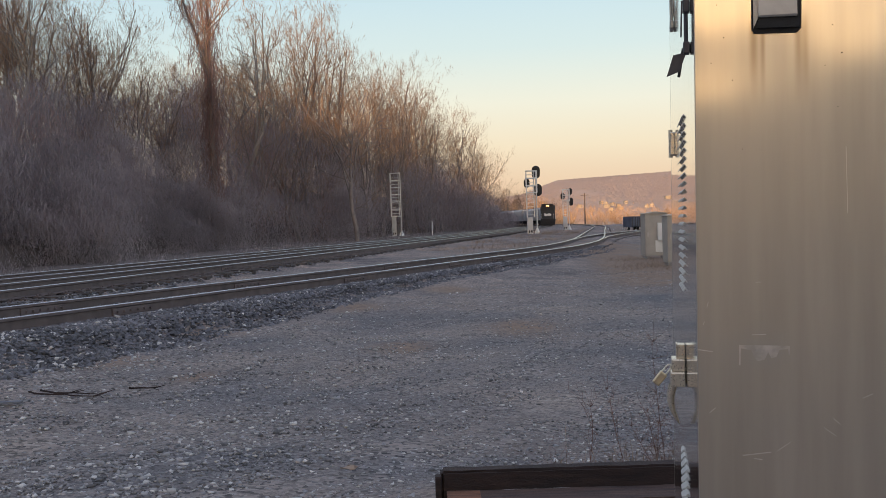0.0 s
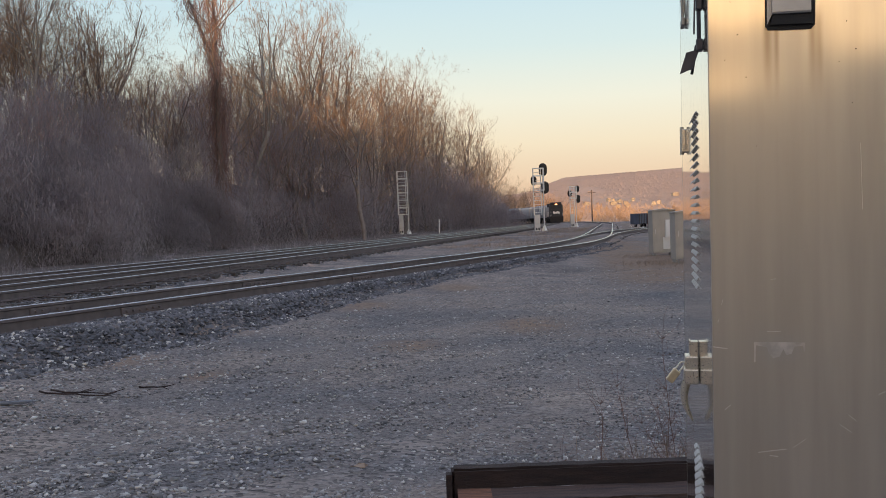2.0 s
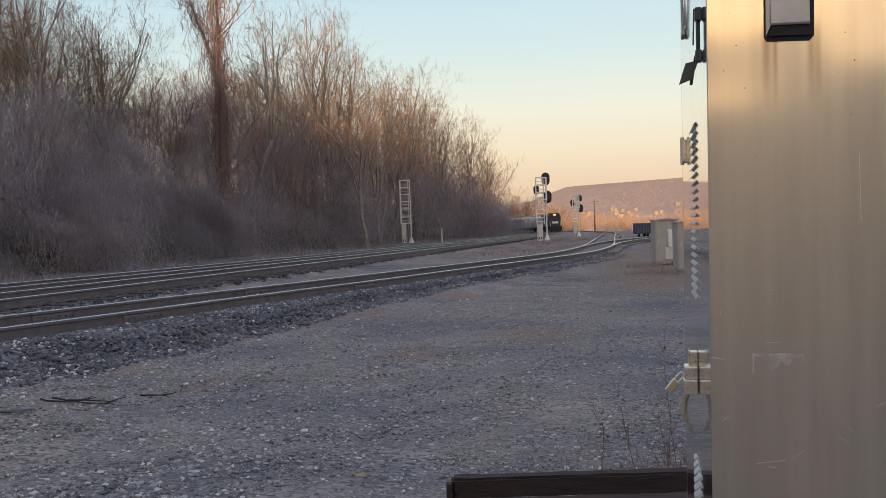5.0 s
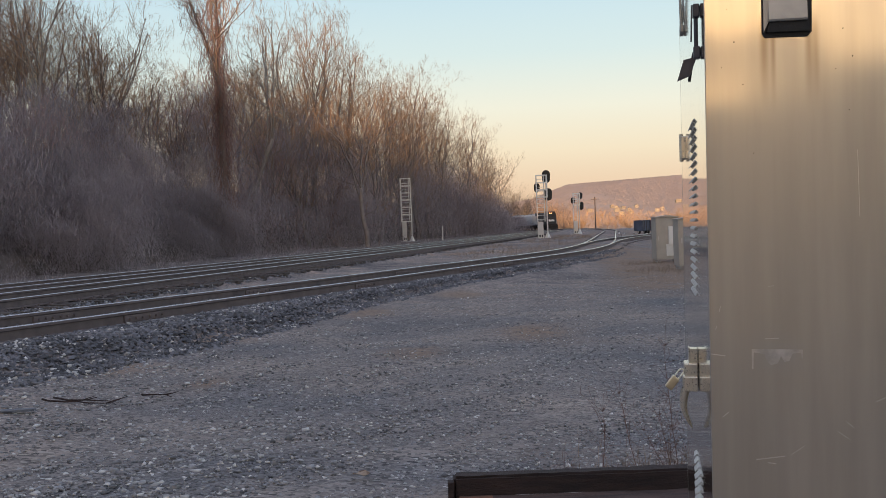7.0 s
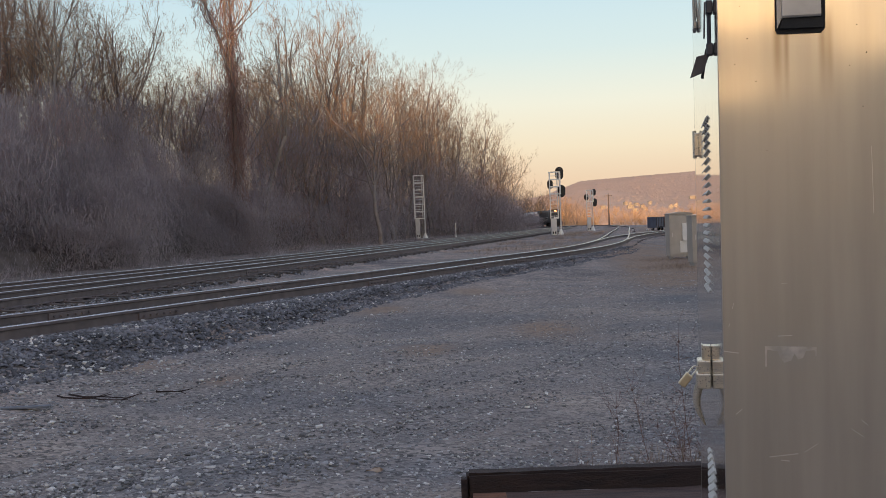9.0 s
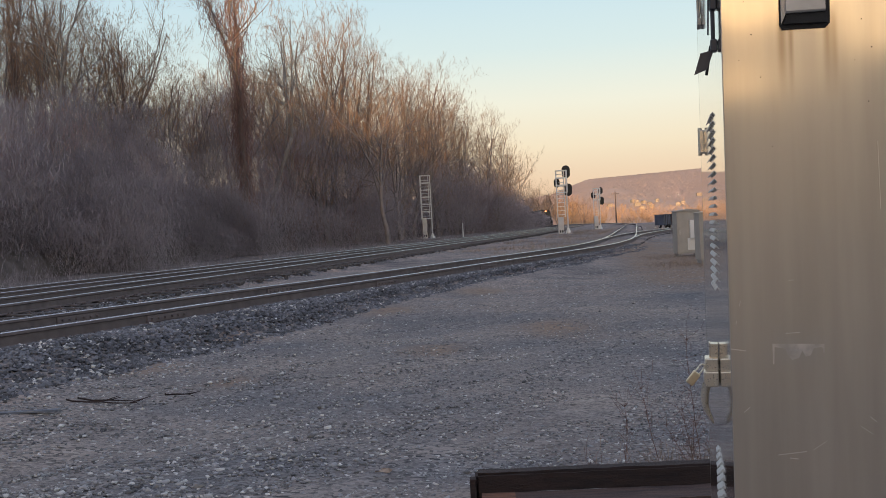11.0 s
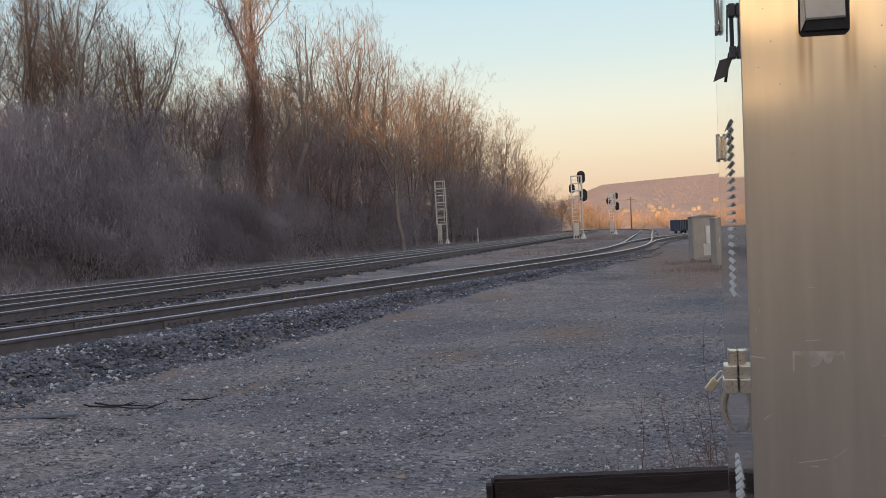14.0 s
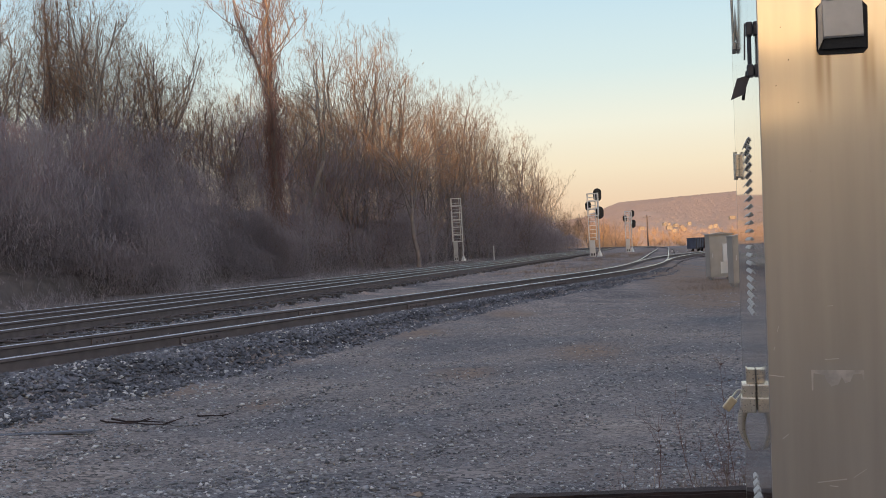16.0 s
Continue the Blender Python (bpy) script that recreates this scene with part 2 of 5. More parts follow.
    link.new(runs.outputs["Fac"], bp.inputs["Height"])
    link.new(bp.outputs["Normal"], b.inputs["Normal"])
    if haze_share:
        swell, bend = n.new("ShaderNodeTexNoise"), n.new("ShaderNodeBump")
        link.new(co.outputs["Object"], swell.inputs["Vector"])
        swell.inputs["Scale"].default_value, swell.inputs["Detail"].default_value = 3.2, 1.0
        bend.inputs["Strength"].default_value, bend.inputs["Distance"].default_value = 1.0, 0.008
        link.new(swell.outputs["Fac"], bend.inputs["Height"])
        link.new(bp.outputs["Normal"], bend.inputs["Normal"])
        link.new(bend.outputs["Normal"], b.inputs["Normal"])
        # the dull oxide film scatters more widely than the bright metal under it
        film, blend = n.new("ShaderNodeBsdfAnisotropic"), n.new("ShaderNodeMixShader")
        film.inputs["Roughness"].default_value = 0.37
        link.new(paint, film.inputs["Color"])
        link.new(bp.outputs["Normal"], film.inputs["Normal"])
        blend.inputs["Fac"].default_value = haze_share
        link.new(b.outputs[0], blend.inputs[1])
        link.new(film.outputs[0], blend.inputs[2])
        link.new(blend.outputs[0], n["Material Output"].inputs["Surface"])
    return m


SHEET = aluminium("brushed_aluminium_panel", 0.11, 0.0006, 0.55)
DOORSHEET = aluminium("polished_aluminium_door", 0.07, 0.00004)
SCUFF = mat("pale_scuff", (0.66, 0.63, 0.59), (0.50, 0.47, 0.44), 0.5, 0.8, scale=60, fine=240, bump=0.2, dist=0.001)
STICKER = mat("old_sticker_residue", (0.56, 0.52, 0.48), (0.40, 0.37, 0.34), 0.75, 0.2, scale=45, fine=200, bump=0.2, dist=0.001, contrast=0.25)


def ground_material():
    """Crushed stone lot: blue-grey fines, scattered chips, brown drifts of dead grass; leaf litter on the bank and far fields."""
    m = bpy.data.materials.new("gravel_and_litter")
    m.use_nodes = True
    n, link = m.node_tree.nodes, m.node_tree.links
    b = n["Principled BSDF"]
    co = n.new("ShaderNodeTexCoord")

    def noise_of(scale, detail=6.0, rough=0.6):
        t = n.new("ShaderNodeTexNoise")
        t.inputs["Scale"].default_value, t.inputs["Detail"].default_value, t.inputs["Roughness"].default_value = scale, detail, rough
        link.new(co.outputs["Object"], t.inputs["Vector"])
        return t.outputs["Fac"]

    def ramp(fac, *stops):
        r = n.new("ShaderNodeValToRGB")
        e = r.color_ramp.elements
        while len(e) < len(stops):
            e.new(0.5)
        for el, (p, c) in zip(e, stops):
            el.position, el.color = p, (*c, 1)
        link.new(fac, r.inputs["Fac"])
        return r.outputs["Color"]

    def mix(fac, a, c, blend="MIX"):
        x = n.new("ShaderNodeMix")
        x.data_type, x.blend_type = "RGBA", blend
        if isinstance(fac, float):
            x.inputs["Factor"].default_value = fac
        else:
            link.new(fac, x.inputs["Factor"])
        link.new(a, x.inputs["A"])
        link.new(c, x.inputs["B"])
        return x.outputs["Result"]

    vor = n.new("ShaderNodeTexVoronoi")
    vor.inputs["Scale"].default_value = 30
    link.new(co.outputs["Object"], vor.inputs["Vector"])
    vor2 = n.new("ShaderNodeTexVoronoi")
    vor2.inputs["Scale"].default_value = 75
    link.new(co.outputs["Object"], vor2.inputs["Vector"])
    sep = n.new("ShaderNodeSeparateColor")
    link.new(vor.outputs["Color"], sep.inputs["Color"])
    sep2 = n.new("ShaderNodeSeparateColor")
    link.new(vor2.outputs["Color"], sep2.inputs["Color"])
    chips = ramp(sep.outputs[0], (0.0, (0.09, 0.086, 0.09)), (0.45, (0.40, 0.37, 0.352)), (0.85, (0.60, 0.54, 0.50)), (1.0, (0.58, 0.56, 0.54)))
    fines = ramp(sep2.outputs[0], (0.0, (0.13, 0.122, 0.122)), (0.6, (0.46, 0.42, 0.398)), (1.0, (0.50, 0.48, 0.465)))
    gravel = mix(ramp(noise_of(1.3), (0.35, (0, 0, 0)), (0.65, (1, 1, 1))), chips, fines)
    tone = ramp(noise_of(0.35, 5), (0.32, (0.33, 0.36, 0.415)), (0.66, (0.82, 0.73, 0.65)))
    gravel = mix(1.0, gravel, tone, "MULTIPLY")
    drift = ramp(noise_of(0.22, 7, 0.65), (0.54, (0, 0, 0)), (0.68, (1, 1, 1)))
    att = n.new("ShaderNodeAttribute")
    att.attribute_name = "cover"
    cov = n.new("ShaderNodeSeparateColor")
    link.new(att.outputs["Color"], cov.inputs["Color"])
    grass = ramp(noise_of(9.0, 8, 0.7), (0.3, (0.18, 0.12, 0.09)), (0.7, (0.38, 0.27, 0.19)))
    dm = n.new("ShaderNodeMath")
    dm.operation = "MULTIPLY"
    link.new(drift, dm.inputs[0])
    dm.inputs[1].default_value = 0.4
    base = mix(dm.outputs[0], gravel, grass)
    gm = n.new("ShaderNodeMath")
    gm.operation = "MULTIPLY"
    link.new(cov.outputs[1], gm.inputs[0])
    link.new(ramp(noise_of(1.1, 7, 0.7), (0.30, (0, 0, 0)), (0.45, (1, 1, 1))), gm.inputs[1])
    base = mix(gm.outputs[0], base, grass)
    dirt = ramp(noise_of(0.8, 8, 0.7), (0.35, (0.22, 0.20, 0.20)), (0.52, (0.36, 0.32, 0.30)), (0.68, (0.50, 0.39, 0.32)))
    dirt = mix(0.8, dirt, ramp(sep.outputs[0], (0.0, (0.35, 0.36, 0.39)), (0.6, (0.9, 0.9, 0.92)), (1.0, (1.7, 1.65, 1.6))), "MULTIPLY")
    dirt = mix(1.0, dirt, ramp(noise_of(0.14, 6, 0.65), (0.36, (0.46, 0.45, 0.47)), (0.50, (0.88, 0.84, 0.81)), (0.64, (1.15, 1.0, 0.88))), "MULTIPLY")
    base = mix(cov.outputs[2], base, dirt)
    litter = ramp(noise_of(0.9, 9, 0.7), (0.3, (0.085, 0.07, 0.062)), (0.55, (0.18, 0.145, 0.128)), (0.75, (0.26, 0.205, 0.17)))
    base = mix(cov.outputs[0], base, litter)
    link.new(base, b.inputs["Base Color"])
    b.inputs["Roughness"].default_value = 0.92
    bp = n.new("ShaderNodeBump")
    bp.inputs["Strength"].default_value, bp.inputs["Distance"].default_value = 0.8, 0.014
    hm = n.new("ShaderNodeMath")
    hm.operation = "ADD"
    link.new(vor.outputs["Distance"], hm.inputs[0])
    link.new(sep2.outputs[0], hm.inputs[1])
    link.new(hm.outputs[0], bp.inputs["Height"])
    link.new(bp.outputs["Normal"], b.inputs["Normal"])
    return m


GROUND = ground_material()


# ---- mesh helpers ----
def mesh(name, verts, faces, material=None, smooth=False):
    me = bpy.data.meshes.new(name)
    me.from_pydata([tuple(v) for v in verts], [], [tuple(f) for f in faces])
    if material:
        me.materials.append(material)
    if smooth:
        me.shade_smooth()
    me.update()
    return me


def flush(name, bm, material, smooth=False):
    me = bpy.data.meshes.new(name)
    bm.to_mesh(me)
    bm.free()
    if material:
        me.materials.append(material)
    if smooth:
        me.shade_smooth()
    return me


def part(name, bm, material, parent, label="", smooth=False):
    """One mesh object under a thing or a part; bm is a bmesh or a finished mesh."""
    me = flush(name, bm, material, smooth) if isinstance(bm, bmesh.types.BMesh) else bm
    ob = new(name, me)
    ob.parent = parent
    return tagged(ob, label)


def thing(name, label, category, group="", kind="", at=None):
    ob = tagged(new(name), label, category, group, kind)
    ob.empty_display_size = 0.2
    if at is not None:
        ob.matrix_world = at
    return ob


def box(bm, x0, x1, y0, y1, z0, z1, bevel=0.0, m=None):
    """Adds a bevelled box to bm."""
    r = bmesh.ops.create_cube(bm, size=1)
    vs = r["verts"]
    for v in vs:
        v.co = Vector((x0 + (v.co.x + 0.5) * (x1 - x0), y0 + (v.co.y + 0.5) * (y1 - y0), z0 + (v.co.z + 0.5) * (z1 - z0)))
    if bevel:
        es = list({e for v in vs for e in v.link_edges})
        r = bmesh.ops.bevel(bm, geom=es, offset=bevel, segments=2, affect="EDGES", profile=0.5)
        vs = list({v for f in r["faces"] for v in f.verts} | {v for v in vs if v.is_valid})
    if m is not None:
        for v in vs:
            v.co = m @ v.co
    return bm


def boxed(*a, **k):
    return box(bmesh.new(), *a, **k)


def rod(bm, a, b, r0, r1=None, sides=10):
    """Adds a capped round bar from a to b."""
    a, b = Vector(a), Vector(b)
    r = bmesh.ops.create_cone(bm, cap_ends=True, segments=sides, radius1=r0, radius2=r0 if r1 is None else r1, depth=(b - a).length)
    turn = (b - a).to_track_quat("Z", "Y").to_matrix().to_4x4()
    bmesh.ops.transform(bm, matrix=Matrix.Translation((a + b) / 2) @ turn, verts=r["verts"])
    return bm


def rodded(*a, **k):
    return rod(bmesh.new(), *a, **k)


def prism(bm, outline, y0, y1, m=None):
    """Adds the outline (x, z pairs) drawn out from y0 to y1."""
    lo, hi = [bm.verts.new((x, y0, z)) for x, z in outline], [bm.verts.new((x, y1, z)) for x, z in outline]
    bm.faces.new(lo[::-1])
    bm.faces.new(hi)
    for i in range(len(lo)):
        j = (i + 1) % len(lo)
        bm.faces.new((lo[i], lo[j], hi[j], hi[i]))
    bmesh.ops.recalc_face_normals(bm, faces=bm.faces)
    if m is not None:
        for v in lo + hi:
            v.co = m @ v.co
    return bm


def prismed(*a, **k):
    return prism(bmesh.new(), *a, **k)


def tubes(name, segs, material, sides=3):
    """All segments (x0, y0, z0, r0, x1, y1, z1, r1) as open tapered tubes in one mesh."""
    s = np.asarray(segs, float)
    a, b = s[:, 0:3], s[:, 4:7]
    d = b - a
    d /= np.maximum(np.linalg.norm(d, axis=1), 1e-6)[:, None]
    ref = np.where(np.abs(d[:, 2:3]) > 0.9, [[1.0, 0, 0]], [[0, 0, 1.0]])
    u = np.cross(d, ref)
    u /= np.linalg.norm(u, axis=1)[:, None]
    w = np.cross(d, u)
    n = len(s)
    ring = []
    for end, rad in ((a, s[:, 3]), (b, s[:, 7])):
        for k in range(sides):
            an = 2 * math.pi * k / sides
            ring.append(end + rad[:, None] * (u * math.cos(an) + w * math.sin(an)))
    verts = np.stack(ring, 1).reshape(-1, 3)
    base = (np.arange(n) * 2 * sides)[:, None]
    if sides == 2:
        quads = [np.concatenate([base, base + 1, base + 3, base + 2], 1)]
    else:
        quads = [np.concatenate([base + k, base + (k + 1) % sides, base + sides + (k + 1) % sides, base + sides + k], 1) for k in range(sides)]
    faces = np.stack(quads, 1).reshape(-1, 4)
    me = bpy.data.meshes.new(name)
    me.vertices.add(len(verts))
    me.vertices.foreach_set("co", verts.ravel())
    me.loops.add(faces.size)
    me.loops.foreach_set("vertex_index", faces.ravel().astype(np.int32))
    me.polygons.add(len(faces))
    me.polygons.foreach_set("loop_start", (np.arange(len(faces)) * 4).astype(np.int32))
    me.materials.append(material)
    me.update(calc_edges=True)
    me.validate()
    return me


def pipe(name, pts, radii, material, sides=6):
    """One bent, tapered, closed bar through the points."""
    pts = np.asarray(pts, float)
    d = np.gradient(pts, axis=0)
    d /= np.linalg.norm(d, axis=1)[:, None]
    u = np.cross(d, [0.31, 0.95, 0.05])
    u /= np.linalg.norm(u, axis=1)[:, None]
    w = np.cross(d, u)
    v, f = [], []
    for p, r, a, b in zip(pts, radii, u, w):
        v += [p + r * (a * math.cos(2 * math.pi * k / sides) + b * math.sin(2 * math.pi * k / sides)) for k in range(sides)]
    for i in range(len(pts) - 1):
        for k in range(sides):
            q = (k + 1) % sides
            f.append((i * sides + k, i * sides + q, (i + 1) * sides + q, (i + 1) * sides + k))
    f += [tuple(range(sides))[::-1], tuple(range((len(pts) - 1) * sides, len(pts) * sides))]
    return mesh(name, v, f, material, True)


ROCK_V = np.array([(1, 0, 0), (-1, 0, 0), (0, 1, 0), (0, -1, 0), (0, 0, 1), (0, 0, -1)], float)
ROCK_F = np.array([(0, 2, 4), (2, 1, 4), (1, 3, 4), (3, 0, 4), (2, 0, 5), (1, 2, 5), (3, 1, 5), (0, 3, 5)])


def rocks(name, xyz, size, rng, material, flat=0.65):
    """Broken stones, one lump of eight faces at each place, each turned and squeezed in its own way."""
    n = len(xyz)
    v = ROCK_V[None] * (0.55 + 0.6 * rng.random((n, 6, 1))) + rng.normal(0, 0.16, (n, 6, 3))
    q = rng.normal(size=(n, 4))
    q /= np.linalg.norm(q, axis=1)[:, None]
    w, x, y, z = q.T
    R = np.stack([1 - 2 * (y * y + z * z), 2 * (x * y - w * z), 2 * (x * z + w * y), 2 * (x * y + w * z), 1 - 2 * (x * x + z * z), 2 * (y * z - w * x), 2 * (x * z - w * y), 2 * (y * z + w * x), 1 - 2 * (x * x + y * y)], 1).reshape(n, 3, 3)
    v = np.einsum("nij,nkj->nki", R, v) * np.asarray(size)[:, None, None] * 0.5
    v[:, :, 2] *= flat
    v += np.asarray(xyz)[:, None, :]
    f = (ROCK_F[None] + (np.arange(n) * 6)[:, None, None]).reshape(-1, 3)
    me = bpy.data.meshes.new(name)
    me.vertices.add(n * 6)
    me.vertices.foreach_set("co", v.ravel())
    me.loops.add(f.size)
    me.loops.foreach_set("vertex_index", f.ravel().astype(np.int32))
    me.polygons.add(len(f))
    me.polygons.foreach_set("loop_start", (np.arange(len(f)) * 3).astype(np.int32))
    me.materials.append(material)
    me.update(calc_edges=True)
    return me


def chips(name, xyz, size, rng, material):
    """Small stone chips half sunk in the ground: four slanted faces each."""
    n = len(xyz)
    xyz, size = np.asarray(xyz), np.asarray(size)
    v = np.zeros((n, 5, 3))
    turn = rng.random(n) * 2 * math.pi
    for k in range(4):
        a, r = turn + k * math.pi / 2 + rng.normal(0, 0.3, n), size * rng.uniform(0.35, 0.75, n)
        v[:, k] = xyz + np.stack([r * np.cos(a), r * np.sin(a), -0.15 * size], 1)
    v[:, 4] = xyz + rng.normal(0, 0.22, (n, 3)) * size[:, None]
    v[:, 4, 2] = xyz[:, 2] + size * rng.uniform(0.15, 0.5, n)
    f = (np.array([(0, 1, 4), (1, 2, 4), (2, 3, 4), (3, 0, 4)])[None] + (np.arange(n) * 5)[:, None, None]).reshape(-1, 3)
    me = bpy.data.meshes.new(name)
    me.vertices.add(n * 5)
    me.vertices.foreach_set("co", v.ravel())
    me.loops.add(f.size)
    me.loops.foreach_set("vertex_index", f.ravel().astype(np.int32))
    me.polygons.add(len(f))
    me.polygons.foreach_set("loop_start", (np.arange(len(f)) * 3).astype(np.int32))
    me.materials.append(material)
    me.update(calc_edges=True)
    return me


# ---- lines of the plan ----
def spline(pts, step=0.5):
    """A smooth line through the points, as evenly spaced places."""
    p = np.array(pts, float)
    p = np.vstack([2 * p[0] - p[1], p, 2 * p[-1] - p[-2]])
    out = []
    for i in range(1, len(p) - 2):
        n = max(2, int(np.linalg.norm(p[i + 1] - p[i]) / 0.25))
        t = np.linspace(0, 1, n, endpoint=False)[:, None]
        a, b, c, d = p[i - 1], p[i], p[i + 1], p[i + 2]
        out.append(0.5 * (2 * b + (c - a) * t + (2 * a - 5 * b + 4 * c - d) * t ** 2 + (3 * b - a - 3 * c + d) * t ** 3))
    q = np.vstack(out + [p[-2:-1]])
    s = np.concatenate([[0], np.cumsum(np.linalg.norm(np.diff(q, axis=0), axis=1))])
    g = np.arange(0, s[-1], step)
    return np.stack([np.interp(g, s, q[:, 0]), np.interp(g, s, q[:, 1])], 1)


def tangents(line):
    d = np.gradient(line, axis=0)
    return d / np.linalg.norm(d, axis=1)[:, None]


def offset(line, o):
    """The line moved o to its right."""
    d = tangents(line)
    return line + o * np.stack([d[:, 1], -d[:, 0]], 1)


ARC_X, ARC_Y, ARC_R, ARC_A = 25.0, 225.0, 280.0, 9.5   # where the main line begins to bend left


def arc(s):
    """Place and heading (degrees right of ahead) s metres along the bend."""
    a = radians(ARC_A) - s / ARC_R
    return ARC_X + ARC_R * (math.cos(a) - math.cos(radians(ARC_A))), ARC_Y + ARC_R * (math.sin(radians(ARC_A)) - math.sin(a)), math.degrees(a)


RAIL_TOP = 0.45
main_line = spline([(-18.6, -40), (-11.6, 0), (-8.05, 20.3), (-4.75, 39), (-1.6, 57), (3.0, 83), (7.2, 107), (15.0, 158)] + [arc(s)[:2] for s in range(0, 240, 20)])
far_line = offset(main_line, -4.25)
side_line = spline([(-16.0, -14), (-12.0, -3.5), (-5.45, 13.1), (-3.7, 17.7), (-2.0, 21.9), (0.2, 27.75), (1.95, 32.2), (4.4, 38.9), (6.1, 45), (8.0, 54), (11.0, 71.5), (15.2, 97), (20.2, 127), (27, 170), (33.2, 222), (36.2, 262), (35.5, 300), (31, 335), (22, 370), (8, 402)])
spur_line = spline([(8.0, 54), (10.2, 64), (13.6, 76), (18.5, 89), (26, 104), (40, 128)])
TRACKS = [side_line, main_line, far_line, spur_line]
bank_foot = spline([(-34, -60), (-25, -20), (-21, 20), (-18.6, 45), (-15.5, 105), (-8.5, 170), (2, 220), (10.5, 250)] + [(17.2, 277), (20.6, 302), (17.5, 332), (6, 366), (-18, 404), (-68, 455)])


def distance(x, y, line, every=2):
    """Distance of each place from a line, and on which side (positive: to the right)."""
    p = line[::every]
    d = tangents(line)[::every]
    x, y = np.asarray(x, float), np.asarray(y, float)
    if x.size < 40:
        r = (x[..., None] - p[:, 0]) ** 2 + (y[..., None] - p[:, 1]) ** 2
        i = np.argmin(r, -1)
        return np.sqrt(r.min(-1)), np.sign((x - p[i, 0]) * d[i, 1] - (y - p[i, 1]) * d[i, 0])
    best, side = np.full(x.shape, 1e9), np.zeros(x.shape)
    for (a, b), (c, e) in zip(p, d):
        r = (x - a) ** 2 + (y - b) ** 2
        near = r < best
        best = np.where(near, r, best)
        side = np.where(near, (x - a) * e - (y - b) * c, side)
    return np.sqrt(best), np.sign(side)


def ease(x, a, b):
    t = np.clip((np.asarray(x, float) - a) / (b - a), 0, 1)
    return t * t * (3 - 2 * t)


def shoulder(y):
    """Half width of the beds at their toe: broad near the camera, narrow further down the yard."""
    return 2.75 - 1.15 * ease(y, 9, 24)


def terrain(x, y):
    """Height of the ground, and how far it is leaf litter (the bank and the fields) or dead grass."""
    x, y = np.asarray(x, float), np.asarray(y, float)
    z = 0.035 * np.sin(x * 0.9 + 0.4 * y) * np.sin(y * 0.5) + 0.02 * np.sin(x * 2.1 - y * 1.3)
    bed = np.zeros(x.shape)
    for line, low in ((side_line, 0.0), (main_line, -0.07), (far_line, -0.12), (spur_line, -0.05)):
        d, _ = distance(x, y, line)
        bed = np.maximum(bed, (0.29 + low) * (1 - ease(d, 1.45 - 0.2 * ease(y, 10, 24), shoulder(y))))
    between, _ = distance(x, y, main_line)
    bed = np.maximum(bed, 0.12 * (1 - ease(between, 5, 8)))
    z = z + 0.15 * (1 - ease(distance(x, y, side_line)[0], 1.0, 4.5)) * ease(y, 8, 20)
    z = np.where(bed > 0.01, np.maximum(bed, z), z)
    d, side = distance(x, y, bank_foot, 4)
    o = d * -side
    bank = np.where(o > 0, 7.4 * ease(o, -4, 17) + 0.05 * np.maximum(o - 12, 0), 0.0)
    bank = np.minimum(bank, 12) + np.where(o > 0, 0.5 * np.sin(x * 0.35 + 1) * np.sin(y * 0.22) * ease(o, 0, 5), 0)
    z = z + bank * (1 - ease(y, 420, 600))
    # behind: a broad ridge that keeps the last sun off the yard
    z = z + 16.9 * (1 - ease(y, -100, -55))
    # beyond the yard the land falls away into the valley
    fall = ease(y - 0.25 * np.abs(x - 40), 285, 370) * (1 - ease(o, -4, 10))
    fall = np.maximum(fall, ease(x, 70, 150))
    fall = np.maximum(fall, ease(y, 420, 600)) * ease(np.minimum(between, distance(x, y, side_line)[0]), 6, 40)
    z = z - 4.5 * fall * ease(y, -50, 60)
    litter = np.maximum(ease(o, -2.5, 1.5), np.maximum(fall > 0.05, ease(y, 300, 330)) * 1.0)
    litter = np.maximum(litter, 0.3 * (1 - ease(y, -70, -45)))
    fd, fs = distance(x, y, far_line, 4)
    litter = np.maximum(litter, ease(-fd * fs, 1.9, 3.4))
    right = np.where((x > 4.2 + 0.02 * (y - 30)) & (y > 20) & (y < 60), 1.0, 0.0) * ease(x, 4.4, 6.0)
    verge = (1 - ease(np.abs(x - 5.9 - (y - 29) * 0.10), 0.6, 2.4)) * ease(y, 18, 24) * (1 - ease(y, 44, 60))
    near = (1 - ease(np.abs(x - 0.75), 0.3, 0.9)) * (1 - ease(np.abs(y - 5.1), 0.3, 1.0))
    mid = np.zeros(x.shape)
    for cx, cy, r in ((-3.25, 11.0, 0.42), (-2.9, 13.6, 0.6), (-1.2, 17.5, 0.7), (0.4, 21.5, 0.8), (-0.3, 12.0, 0.5), (1.2, 14.0, 0.7), (-2.2, 10.2, 0.3)):
        mid = np.maximum(mid, 1 - ease(np.hypot(x - cx, (y - cy) / 1.6), 0.25 * r, r))
    island = ease(y, 60, 80) * (1 - ease(y, 200, 230)) * (bed < 0.05)
    grass = np.clip(verge + near + mid + island * 0.8 + 0.9 * right * (np.sin(x * 3 + y) > 0.4), 0, 1)
    beds = np.clip(bed / 0.16, 0, 1)
    beds = np.maximum(beds, (1 - ease(between, 9, 14)) * ease(y, 10, 30) * ((x < 60) & (y < 330)))
    beds = np.maximum(beds, 0.75 * ease(y, 60, 110) * (distance(x, y, side_line)[0] < 16))
    return z, np.clip(litter, 0, 1), grass, np.clip(beds, 0, 1) * (1 - grass * 0.8)


